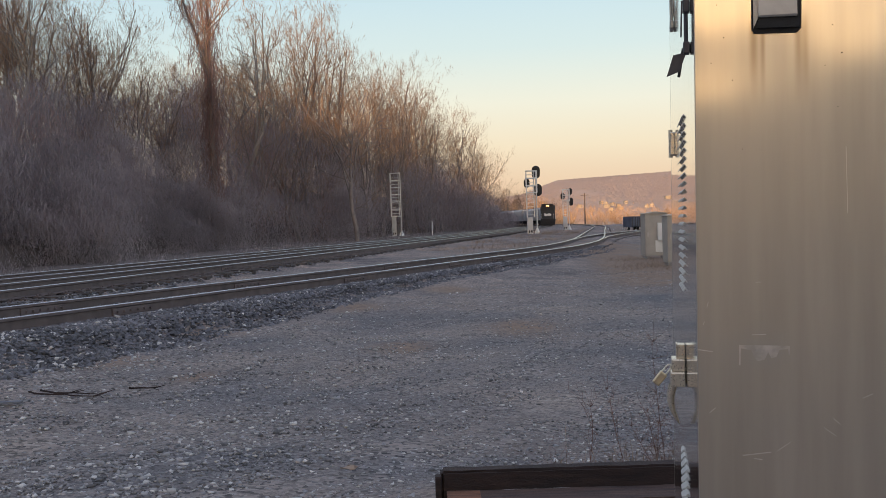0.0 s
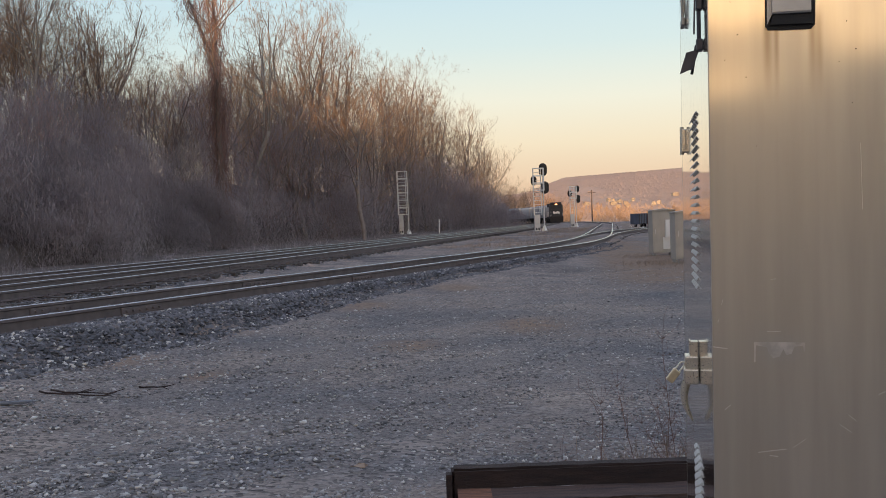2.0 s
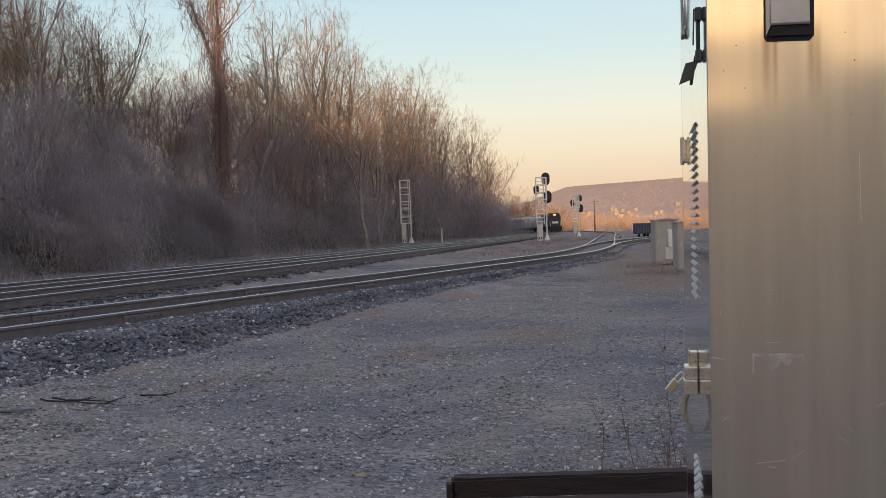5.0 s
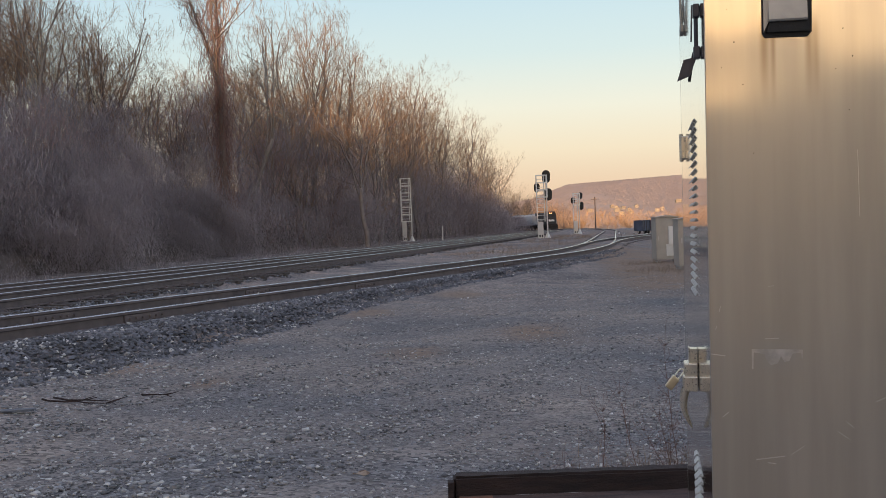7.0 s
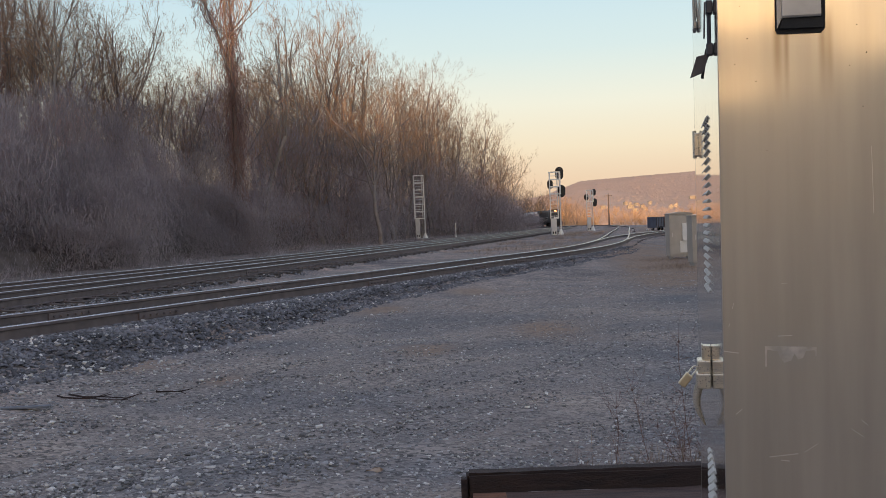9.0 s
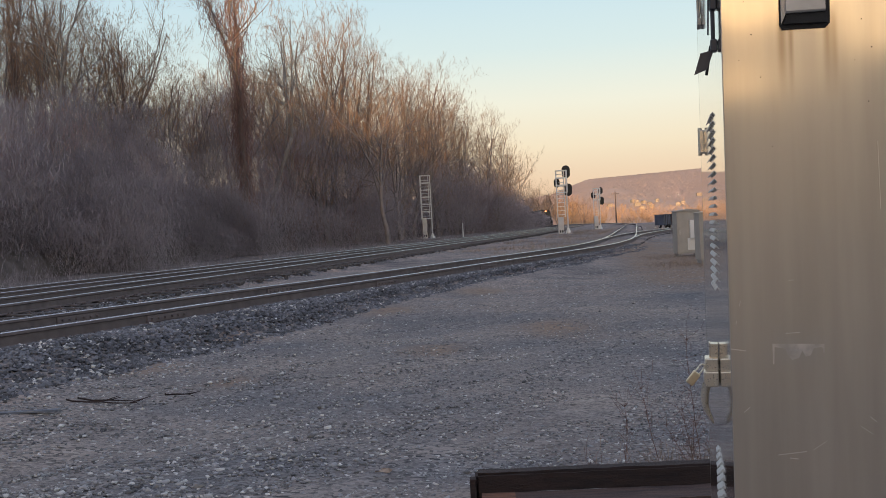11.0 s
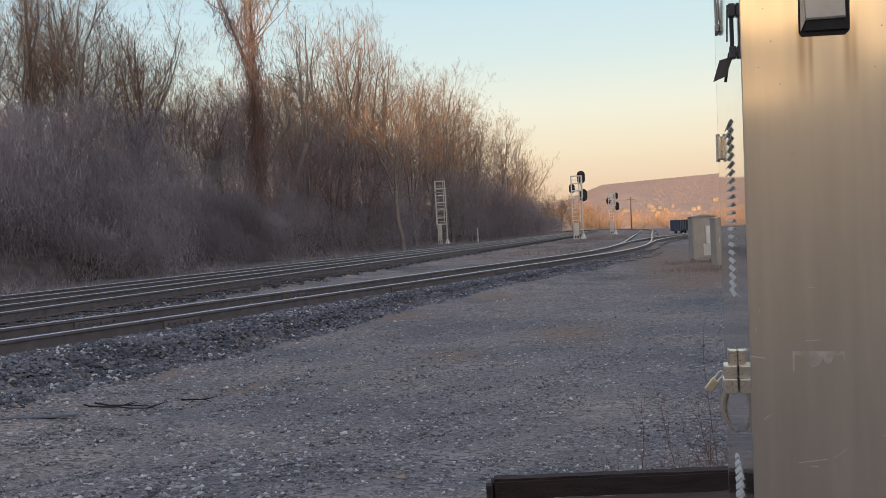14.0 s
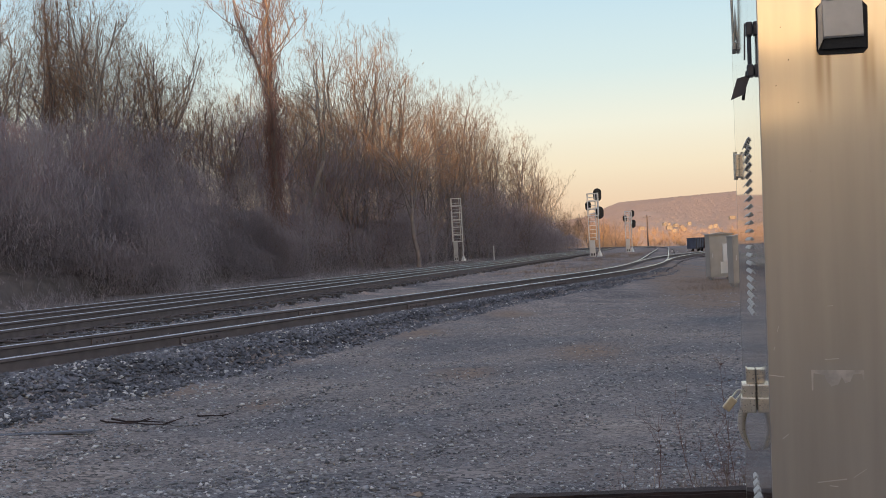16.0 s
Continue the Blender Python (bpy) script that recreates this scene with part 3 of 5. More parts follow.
def ladder(lo, hi, fine_lo, fine_hi, step, grow):
    mid = list(np.arange(fine_lo, fine_hi, step))
    up, s = [], step
    v = mid[-1]
    while v < hi:
        s *= grow
        v += s
        up.append(v)
    down, s = [], step
    v = fine_lo
    while v > lo:
        s *= grow
        v -= s
        down.append(v)
    return np.array(down[::-1] + mid + up)


def ground():
    gx = ladder(-3500, 3500, -26, 14, 0.33, 1.09)
    gy = ladder(-1200, 4500, 3, 62, 0.36, 1.035)
    X, Y = np.meshgrid(gx, gy)
    Z, litter, grass, beds = terrain(X, Y)
    rng = np.random.default_rng(3)
    Z = Z + rng.normal(0, 0.006, Z.shape) * (np.abs(X) < 40)
    nx, ny = len(gx), len(gy)
    idx = np.arange(nx * ny).reshape(ny, nx)
    faces = np.stack([idx[:-1, :-1], idx[:-1, 1:], idx[1:, 1:], idx[1:, :-1]], -1).reshape(-1, 4)
    me = mesh("ground", np.stack([X, Y, Z], -1).reshape(-1, 3), faces, GROUND, True)
    col = me.color_attributes.new("cover", "FLOAT_COLOR", "POINT")
    rgba = np.stack([litter, grass, beds, np.ones_like(litter)], -1)
    col.data.foreach_set("color", rgba.astype(np.float32).ravel())
    tagged(new("ground", me), "blue-grey crushed stone yard with leaf-littered bank", "ground", kind="structure")


ground()


# ---- railway ----
RAIL_PROFILE = [(-0.036, 0.172), (-0.036, 0.140), (-0.010, 0.128), (-0.009, 0.030), (-0.07, 0.016), (-0.07, 0.0), (0.07, 0.0), (0.07, 0.016), (0.009, 0.030), (0.010, 0.128), (0.036, 0.140), (0.036, 0.172), (0.026, 0.180), (-0.026, 0.180)]


def rail_mesh(line, z):
    """The rail's section drawn along a line; the running face on top is worn bright."""
    d = tangents(line)
    right = np.stack([d[:, 1], -d[:, 0]], 1)
    k, n = len(RAIL_PROFILE), len(line)
    v = np.zeros((n, k, 3))
    for j, (o, h) in enumerate(RAIL_PROFILE):
        v[:, j, :2] = line + right * o
        v[:, j, 2] = z + h - 0.18
    faces, top = [], []
    for i in range(n - 1):
        for j in range(k):
            q = (j + 1) % k
            faces.append((i * k + j, (i + 1) * k + j, (i + 1) * k + q, i * k + q))
            top.append(j in (11, 12, 13))
    faces += [tuple(range(k)), tuple(range((n - 1) * k, n * k))[::-1]]
    me = mesh("rail", v.reshape(-1, 3), faces, RUST)
    me.materials.append(STEEL)
    me.polygons.foreach_set("material_index", np.array([int(t) for t in top] + [0, 0], np.int32))
    return me


def tie_mesh():
    bm = boxed(-1.3, 1.3, -0.115, 0.115, -0.17, 0.0, 0.012)
    return flush("tie", bm, TIE)


def plate_mesh():
    bm = boxed(-0.17, 0.17, -0.10, 0.10, 0.0, 0.016)
    for x in (-0.10, 0.10):
        for y in (-0.05, 0.05):
            box(bm, x - 0.014, x + 0.014, y - 0.014, y + 0.014, 0.016, 0.045)
    return flush("tie_plate", bm, RUST)


def joint_mesh():
    bm = bmesh.new()
    for sx in (-1, 1):
        box(bm, sx * 0.012 - 0.012, sx * 0.012 + 0.020, -0.45, 0.45, 0.030, 0.125, 0.006)
        for y in (-0.36, -0.22, -0.08, 0.08, 0.22, 0.36):
            rod(bm, (sx * 0.02, y, 0.078), (sx * 0.062, y, 0.078), 0.018, sides=6)
    return flush("joint_bar", bm, RUST)


TIE_MESH, PLATE_MESH, JOINT_MESH = tie_mesh(), plate_mesh(), joint_mesh()


def track(label, line, z, near, joints=()):
    """A track: two rails, ties with plates in the stretch that is passed nearest, the rest of the ties joined."""
    root = thing("railway_track", label, "railway track", kind="structure")
    for o in (-0.7535, 0.7535):
        part("rail", rail_mesh(offset(line, o)[::2], z), None, root)
    d = tangents(line)
    rng = np.random.default_rng(len(line))
    rest = bmesh.new()
    for i in range(len(line)):
        (x, y), (c, e) = line[i], d[i]
        m = pose(x + rng.normal(0, 0.03), y + rng.normal(0, 0.03), z - 0.195 + rng.normal(0, 0.006), 0, 0, math.degrees(math.atan2(e, c)) - 90 + rng.normal(0, 1.0))
        if near[0] < y < near[1]:
            tie = part("tie", TIE_MESH, None, root)
            tie.matrix_world = m
            for o in (-0.7535, 0.7535):
                pl = part("tie_plate", PLATE_MESH, None, tie)
                pl.matrix_local = pose(o, 0, 0.0)
        elif near[1] <= y < 150:
            box(rest, -1.3, 1.3, -0.115, 0.115, -0.17, 0, m=m)
    if len(rest.verts):
        tagged(part("far_ties", rest, TIE, root), kind="stuff")
    for y0, o in joints:
        i = int(np.argmin(np.abs(line[:, 1] - y0)))
        (x, y), (c, e) = offset(line, o)[i], d[i]
        part("joint_bar", JOINT_MESH, None, root).matrix_world = pose(x, y, z - 0.18, 0, 0, math.degrees(math.atan2(e, c)) - 90)
    return root


track("weathered side track with rusty rails and worn bright heads", side_line, RAIL_TOP, (5, 62), [(14.9, -0.7535), (15.1, 0.7535), (20.0, -0.7535), (21.5, 0.7535), (26.5, -0.7535), (26.8, 0.7535), (30.5, 0.7535)])
track("main track with bright running rails on dark ballast", main_line, RAIL_TOP, (16, 62), [(30, 0.7535), (41, -0.7535)])
track("outer main track along the foot of the wooded bank", far_line, RAIL_TOP - 0.09, (24, 62))
track("spur track branching off toward parked trailers", spur_line, RAIL_TOP - 0.02, (54, 95))


# ---- the far side of the valley ----
def hill():
    """A long wooded ridge that closes the view."""
    az = np.radians(np.linspace(-22, 40, 300))
    top = np.interp(np.degrees(az), [-22, -4, 3, 5.0, 6.0, 6.9, 9, 12.7, 18, 30, 40], [0.012, 0.017, 0.020, 0.0235, 0.030, 0.0355, 0.0372, 0.0398, 0.043, 0.04, 0.03])
    dist = np.concatenate([np.linspace(620, 1500, 40), np.linspace(1550, 2900, 60), [3100, 3600]])
    rng = np.random.default_rng(5)
    A, D = np.meshgrid(az, dist)
    rise = 0.30 * ease(D, 620, 1500) + 0.70 * ease(D, 1600, 2850)
    rise = np.where(D > 2900, 0.9, rise)
    Z = -14 + rise * (top[None] * 2850 + 14)
    Z += (rng.normal(0, 1.0, Z.shape) * 0.7 + 4 * np.sin(A * 60 + D * 0.01) * np.sin(D * 0.008)) * ease(D, 700, 1300) * (1 - 0.35 * ease(D, 2500, 2850))
    v = np.stack([D * np.sin(A), D * np.cos(A), Z], -1).reshape(-1, 3)
    n, m = len(dist), len(az)
    idx = np.arange(n * m).reshape(n, m)
    f = np.stack([idx[:-1, :-1], idx[:-1, 1:], idx[1:, 1:], idx[1:, :-1]], -1).reshape(-1, 4)
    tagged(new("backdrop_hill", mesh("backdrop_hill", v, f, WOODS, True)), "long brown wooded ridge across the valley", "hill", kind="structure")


hill()


def far_woods():
    """The leafless woods on the ridge, crown beside crown."""
    rng = np.random.default_rng(77)
    n = 22000
    az = np.radians(rng.uniform(1.5, 21, n))
    d = 640 + 2230 * rng.random(n) ** 0.6
    x, y = d * np.sin(az), d * np.cos(az)
    top = np.interp(np.degrees(az), [-22, -4, 3, 5.0, 6.0, 6.9, 9, 12.7, 18, 30, 40], [0.012, 0.017, 0.020, 0.0235, 0.030, 0.0355, 0.0372, 0.0398, 0.043, 0.04, 0.03])
    z = -14 + (0.30 * ease(d, 620, 1500) + 0.70 * ease(d, 1600, 2850)) * (top * 2850 + 14) - 1.5
    w, h = rng.uniform(0.8, 1.3, n) * (3 + d / 420), rng.uniform(0.7, 1.3, n) * (2.2 + d / 700)
    v = np.zeros((n, 5, 3))
    for k in range(4):
        a = rng.uniform(0, 1.5, n) * 0.3 + math.pi * k / 2
        v[:, k] = np.stack([x + w * np.cos(a), y + w * np.sin(a), z], 1)
    v[:, 4] = np.stack([x + rng.normal(0, 0.8, n), y + rng.normal(0, 0.8, n), z + h], 1)
    f = (np.array([(0, 1, 4), (1, 2, 4), (2, 3, 4), (3, 0, 4)])[None] + (np.arange(n) * 5)[:, None, None]).reshape(-1, 3)
    me = bpy.data.meshes.new("far_woods")
    me.vertices.add(n * 5)
    me.vertices.foreach_set("co", v.ravel())
    me.loops.add(f.size)
    me.loops.foreach_set("vertex_index", f.ravel().astype(np.int32))
    me.polygons.add(len(f))
    me.polygons.foreach_set("loop_start", (np.arange(len(f)) * 3).astype(np.int32))
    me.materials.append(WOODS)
    me.update(calc_edges=True)
    tagged(new("far_woods", me), "leafless woods on the far ridge in low sun", "woods", kind="stuff")


far_woods()


# ---- trees ----
BENDS = (0.12, 0.19, 0.22, 0.18, 0.10)
LIFT = (0.05, 0.08, 0.09, 0.10, 0.05)
PIECES = (7, 5, 4, 2, 1)
FORKS = (8, 6, 5, 4)


def grow(rng, segs, p, d, length, radius, level, depth, thin):
    """One crooked limb that turns up toward the light, with its branches fanning out of it."""
    n = PIECES[level]
    joints = []
    for i in range(n):
        d = d + rng.normal(0, BENDS[level], 3) + np.array([0, 0, LIFT[level]])
        d = d / np.linalg.norm(d)
        q = p + d * length / n
        r0, r1 = radius * (1 - 0.55 * i / n), radius * (1 - 0.55 * (i + 1) / n)
        segs.append((*p, max(r0, thin), *q, max(r1, thin * 0.75)))
        joints.append((p, q, d, r1))
        p = q
    if level >= depth:
        return
    count = FORKS[level]
    for k in range(count):
        f = 0.15 + 0.85 * (k + rng.random()) / count
        a, b, dd, r1 = joints[min(n - 1, int(f * n))]
        side = rng.normal(0, 1, 3)
        side -= dd * side.dot(dd)
        side /= np.linalg.norm(side)
        an = rng.uniform(0.55, 1.10) * (1.0, 1.0, 0.9, 0.75)[level]
        nd = dd * math.cos(an) + side * math.sin(an)
        grow(rng, segs, a + (b - a) * (f * n % 1.0), nd, length * rng.uniform(0.38, 0.60) * (1.2 - 0.5 * f) * (1.0, 0.95, 0.9, 0.75)[level], max(thin, r1 * 0.62), level + 1, depth, thin)


def tree(seed, height, fork, spread, leaders, bark, vine=0, depth=4, twig=None):
    """A leafless tree: a tapered, slightly bent trunk that forks, and a crown of crooked limbs down to the twigs."""
    rng = np.random.default_rng(seed)
    root = thing("tree", "tall leafless tree with fine bare twigs on the bank", "tree", "trees on the bank")
    thin = 0.0078 if depth > 3 else 0.055
    crown = []
    p, d, r = np.array([0, 0, -0.8]), np.array([rng.normal(0, 0.06), rng.normal(0, 0.06), 1.0]), height * 0.0122
    n = 9
    pts, radii = [p], [r * 1.3]
    for i in range(n):
        d = d + np.array([*rng.normal(0, 0.06, 2), 0.05])
        d /= np.linalg.norm(d)
        p = p + d * height * fork / n
        f = (i + 1) / n
        pts.append(p)
        radii.append(r * (1 - 0.35 * f))
        if f > 0.45 and rng.random() < 0.6:
            an = rng.random() * 2 * math.pi
            nd = np.array([math.cos(an), math.sin(an), rng.uniform(0.3, 0.9)])
            grow(rng, crown, p, nd / np.linalg.norm(nd), height * rng.uniform(0.14, 0.24), radii[-1] * 0.38, 1, depth, thin)
    an = rng.random() * 2 * math.pi
    for k in range(leaders):
        an += 2 * math.pi / leaders + rng.normal(0, 0.35)
        lean = spread * (0.12 if k == 0 else rng.uniform(0.6, 1.1))
        nd = np.array([math.cos(an) * lean, math.sin(an) * lean, 1.0])
        q = pts[-1] if k < 2 else pts[-1 - k % 3]
        grow(rng, crown, q, nd / np.linalg.norm(nd), (height - q[2]) * rng.uniform(0.82, 1.0), radii[-1] * (0.85 if k == 0 else 0.62), 0, depth, thin)
    k = height / sorted(c[6] for c in crown)[-max(2, len(crown) // 80)]
    crown = [(c[0] * k, c[1] * k, c[2] * k, c[3], c[4] * k, c[5] * k, c[6] * k, c[7]) for c in crown]
    pts = [q * k for q in pts]
    part("trunk", pipe("trunk", pts, radii, bark, 8), None, root)
    limbs = [c for c in crown if c[3] > 0.03]
    twigs = [c for c in crown if c[3] <= 0.03] or crown[-2:]
    if depth < 4:
        limbs, twigs = crown[:40], crown[40:]
    c = part("crown", tubes("crown", limbs, bark, 3), None, root)
    tagged(part("twig_spray", tubes("twig_spray", twigs, twig or TWIG, 2), None, c), kind="stuff")
    if vine:
        hang = []
        stems = [c for c in crown if c[3] > 0.06]
        for _ in range(vine):
            if rng.random() < 0.6:
                f = rng.random() ** 0.9 * n
                c0 = pts[int(f)] + (pts[min(n, int(f) + 1)] - pts[int(f)]) * (f % 1)
            else:
                c = stems[rng.integers(0, len(stems))]
                c0 = np.array(c[:3]) + (np.array(c[4:7]) - np.array(c[:3])) * rng.random()
            an, rr = rng.random() * 2 * math.pi, 0.06 + 0.75 * rng.random() ** 2.4
            a = c0 + np.array([math.cos(an) * rr, math.sin(an) * rr, rng.uniform(-0.2, 0.8)])
            for _ in range(3):
                b = a + np.array([*rng.normal(0, 0.20, 2), rng.normal(-0.22, 0.22)])
                hang.append((*a, 0.0125, *b, 0.008))
                a = b
        tagged(part("vine", tubes("vine", hang, VINE, 2), None, root, "reddish tangle of bare climbing vine"), kind="stuff")
    return root


PROTO = [
    tree(11, 18.0, 0.36, 0.55, 4, BARK),
    tree(12, 18.0, 0.46, 0.45, 3, BARK),
    tree(13, 18.0, 0.32, 0.60, 4, PALE_BARK),
    tree(14, 18.0, 0.50, 0.45, 3, PALE_BARK),
    tree(15, 18.0, 0.40, 0.65, 4, BARK),
    tree(16, 18.0, 0.62, 0.50, 3, BARK, vine=2400),
    tree(17, 18.0, 0.30, 0.55, 3, BARK, vine=650),
    tree(18, 18.0, 0.18, 0.70, 5, BARK, depth=2, twig=SUNLIT_TWIG),
    tree(19, 18.0, 0.22, 0.75, 5, PALE_BARK, depth=2, twig=SUNLIT_TWIG),
]
used_proto = set()


def plant(kind, x, y, height, turn, label="", group="", sink=0.0, wide=1.0):
    z = float(terrain(np.array([x]), np.array([y]))[0][0]) - sink
    s = height / 18.0
    m = pose(x, y, z, 0, 0, turn) @ Matrix.Diagonal((s * wide, s * wide, s, 1))
    if kind in used_proto:
        ob = copy_thing(PROTO[kind], m @ Matrix.Diagonal((*(1 / c for c in PROTO[kind].scale), 1)))
    else:
        used_proto.add(kind)
        ob = PROTO[kind]
        ob.matrix_world = m
    return tagged(ob, label, "", group)


# the trees that stand out against the sky: kind, x, y, top above the rails' level
SKYLINE = [
    (3, -25.6, 68, 19.5, 10), (0, -27.5, 72, 16.5, 60), (1, -22.0, 74, 17.0, 130), (5, -17.2, 85, 25.5, 290), (4, -20.5, 79, 14.5, 20),
    (6, -22.5, 82, 14.0, 300), (3, -17.3, 100, 22.0, 45), (2, -13.2, 112, 23.2, 250), (0, -14.6, 122, 25.6, 80), (2, -12.0, 128, 25.4, 140),
    (4, -11.0, 134, 24.0, 10), (1, -10.5, 140, 23.5, 220), (2, -8.2, 150, 22.6, 100), (0, -6.6, 156, 24.2, 30), (2, -4.6, 162, 24.6, 330),
    (4, -3.4, 170, 24.2, 70), (1, -1.5, 182, 23.4, 160), (0, -0.4, 196, 24.4, 270), (4, 1.5, 206, 24.0, 15), (2, 3.4, 214, 23.6, 190),
    (1, -27.5, 71, 20.5, 70), (0, -26.0, 75, 20.0, 190), (4, -24.2, 79, 19.5, 280), (0, -29.2, 70, 19.5, 130), (6, -21.2, 88, 15.5, 60), (0, -22.8, 93, 16.5, 170), (6, -19.8, 84, 13.0, 250), (4, -12.6, 116, 21.5, 35), (6, -13.4, 140, 17.5, 300),
    (6, -29.5, 66, 18.5, 40), (6, -27.0, 70, 17.0, 150), (5, -30.5, 74, 22.0, 80), (6, -25.0, 79, 17.5, 260), (6, -21.0, 77, 14.5, 20), (1, -32.5, 68, 20.0, 310), (6, -18.5, 92, 17.0, 100), (6, -15.5, 98, 15.0, 210), (6, -13.8, 108, 16.0, 330),
    (1, -24.0, 76, 18.5, 15), (0, -31.5, 80, 19.0, 95), (0, 5.6, 226, 24.0, 75), (4, 8.2, 238, 22.4, 310), (2, 10.6, 250, 21.4, 120), (0, 12.8, 262, 19.6, 235), (4, 14.6, 270, 17.5, 60), (6, 16.8, 282, 14.0, 20), (6, 18.4, 290, 11.5, 140), (6, 20.0, 300, 9.5, 60), (6, 19.6, 310, 10.5, 200),
]
for kind, x, y, top, turn in SKYLINE:
    base = float(terrain(np.array([x]), np.array([y]))[0][0])
    text = "tall bare tree wrapped in reddish climbing vine" if kind == 5 else "pale-barked leafless tree standing on the bank" if kind in (2, 3) else ""
    plant(kind, x, y, (top - base) * (1.06 if y > 95 else 1.02), turn, text)

rng = np.random.default_rng(21)
made = 0
foot_y = bank_foot[:, 1]
while made < 22:
    y = 36 + 250 * rng.random() ** 1.25
    i = int(np.argmin(np.abs(foot_y[foot_y < 290] - y)))
    back = 1.5 + 34 * rng.random() ** 1.1
    x = bank_foot[i, 0] - back
    r = math.hypot(x, y)
    az = math.degrees(math.atan2(x, y))
    if az < -27:
        continue
    roof = 1.4 + r * float(np.interp(az, [-27, -22, -15, -12, -10, -5.5, -2, 0, 2, 3, 3.7], [0.235, 0.21, 0.185, 0.165, 0.175, 0.165, 0.135, 0.115, 0.088, 0.065, 0.045]))
    base = float(terrain(np.array([x]), np.array([y]))[0][0])
    h = min(rng.uniform(8, 17), (roof - base) * rng.uniform(0.6, 0.9))
    if h < 3.5:
        continue
    plant(int(rng.choice([0, 1, 2, 4, 6, 6, 6])), x, y, h, rng.uniform(0, 360), "slender leafless tree among undergrowth on the bank")
    made += 1

# the close-set crowns that fill the edge of the wood
for lo, hi, n, near, far in ((-25.5, -15.2, 11, 72, 112), (-13.6, -3.0, 10, 104, 165), (-3.0, 3.0, 6, 165, 225)):
    for k in range(n):
        az, r = rng.uniform(lo, hi), rng.uniform(near, far)
        x, y = r * math.sin(radians(az)), r * math.cos(radians(az))
        roof = 1.4 + r * float(np.interp(az, [-27, -22, -17, -15, -12, -10, -5.5, -2, 0, 2, 3, 3.7], [0.245, 0.225, 0.19, 0.17, 0.165, 0.18, 0.17, 0.14, 0.118, 0.09, 0.067, 0.045]))
        base = float(terrain(np.array([x]), np.array([y]))[0][0])
        h = (roof - base) * rng.uniform(0.72, 1.0)
        if h > 4:
            plant(int(rng.choice([0, 2, 4, 6])), x, y, h, rng.uniform(0, 360), "leafless tree with a dense twiggy crown", wide=1.2)

# trees in the valley, full in the last sun; part of that glow is twig colour
for k in range(75):
    az, r = radians(rng.uniform(2.2, 17.0)), rng.uniform(385, 600)
    x, y = r * math.sin(az), r * math.cos(az)
    h = rng.uniform(9.5, 15) * (0.85 + 0.3 * (r - 385) / 215) * (1.15 if az < 0.11 else 0.95)
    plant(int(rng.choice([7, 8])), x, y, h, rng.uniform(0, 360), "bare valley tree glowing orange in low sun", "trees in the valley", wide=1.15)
# a few on the far verge just past the end of the bank
for x, y, h in ((24, 392, 12.5), (28.5, 400, 14.5), (33, 405, 13.5), (37, 398, 15), (42.5, 410, 14), (46, 402, 13.5), (26, 430, 15.5), (34, 440, 16)):
    plant(int(rng.choice([0, 4, 6])), x, y, h + 3, rng.uniform(0, 360), "bare valley tree glowing orange in low sun", "trees in the valley", wide=1.2)


# ---- undergrowth on the bank: nobody could count its stems ----
def undergrowth(name, label, bushes, stems, lo, hi, back_lo, back_hi, y_lo, y_hi, seed, material, thick, skirt=False):
    """Leafless bushes: from each root a fan of bent stems that carry short twigs on all sides."""
    rng = np.random.default_rng(seed)
    y = y_lo + (y_hi - y_lo) * rng.random(bushes) ** 1.15
    foot = bank_foot[bank_foot[:, 1] < 306]
    order = np.argsort(foot[:, 1])
    x = np.interp(y, foot[order, 1], foot[order, 0]) - (back_lo + (back_hi - back_lo) * rng.random(bushes) ** 1.2)
    if skirt:
        # low growth fills the strip between the bank and the outer rails
        edge = np.interp(y, far_line[:, 1], far_line[:, 0]) - 3.0
        x = x + (edge - x) * rng.random(bushes)
    h = rng.uniform(lo, hi, bushes) * (0.6 + 0.6 * np.sin(x * 0.45 + y * 0.21) ** 2)
    x, y, h = np.repeat(x, stems), np.repeat(y, stems), np.repeat(h, stems)
    count = len(x)
    x, y = x + rng.normal(0, 0.16, count) * h, y + rng.normal(0, 0.16, count) * h
    h = h * rng.uniform(0.6, 1.1, count)
    z = terrain(x, y)[0]
    segs = []
    one = np.ones((count, 1))
    p = np.stack([x, y, z - 0.1], 1)
    d = rng.normal(0, 0.55, (count, 3)) * [1, 1, 0.3] + [0, 0, 1.0]
    for i in range(3):
        d = d + rng.normal(0, 0.38, (count, 3)) - [0, 0, 0.12 * i]
        q = p + d / np.linalg.norm(d, axis=1)[:, None] * (h / 2.8)[:, None]
        segs.append(np.concatenate([p, one * thick * (1 - 0.25 * i), q, one * thick * (0.75 - 0.25 * i)], 1))
        for _ in range(2 + 2 * i):
            # short twigs off each bend and along the stem
            c = p + (q - p) * rng.random((count, 1)) + rng.normal(0, 0.05, (count, 3)) * h[:, None]
            e = c + (rng.normal(0, 1, (count, 3)) + d * 0.5) * (0.085 * h)[:, None]
            segs.append(np.concatenate([c, one * thick * 0.7, e, one * thick * 0.3], 1))
        p = q
    tagged(new(name, tubes(name, np.concatenate(segs), material, 2)), label, "undergrowth", kind="stuff")


undergrowth("bramble", "low tangled bramble along the foot of the bank", 330, 12, 0.4, 1.3, -1.0, 3, 26, 292, 32, BRUSH, 0.010, True)


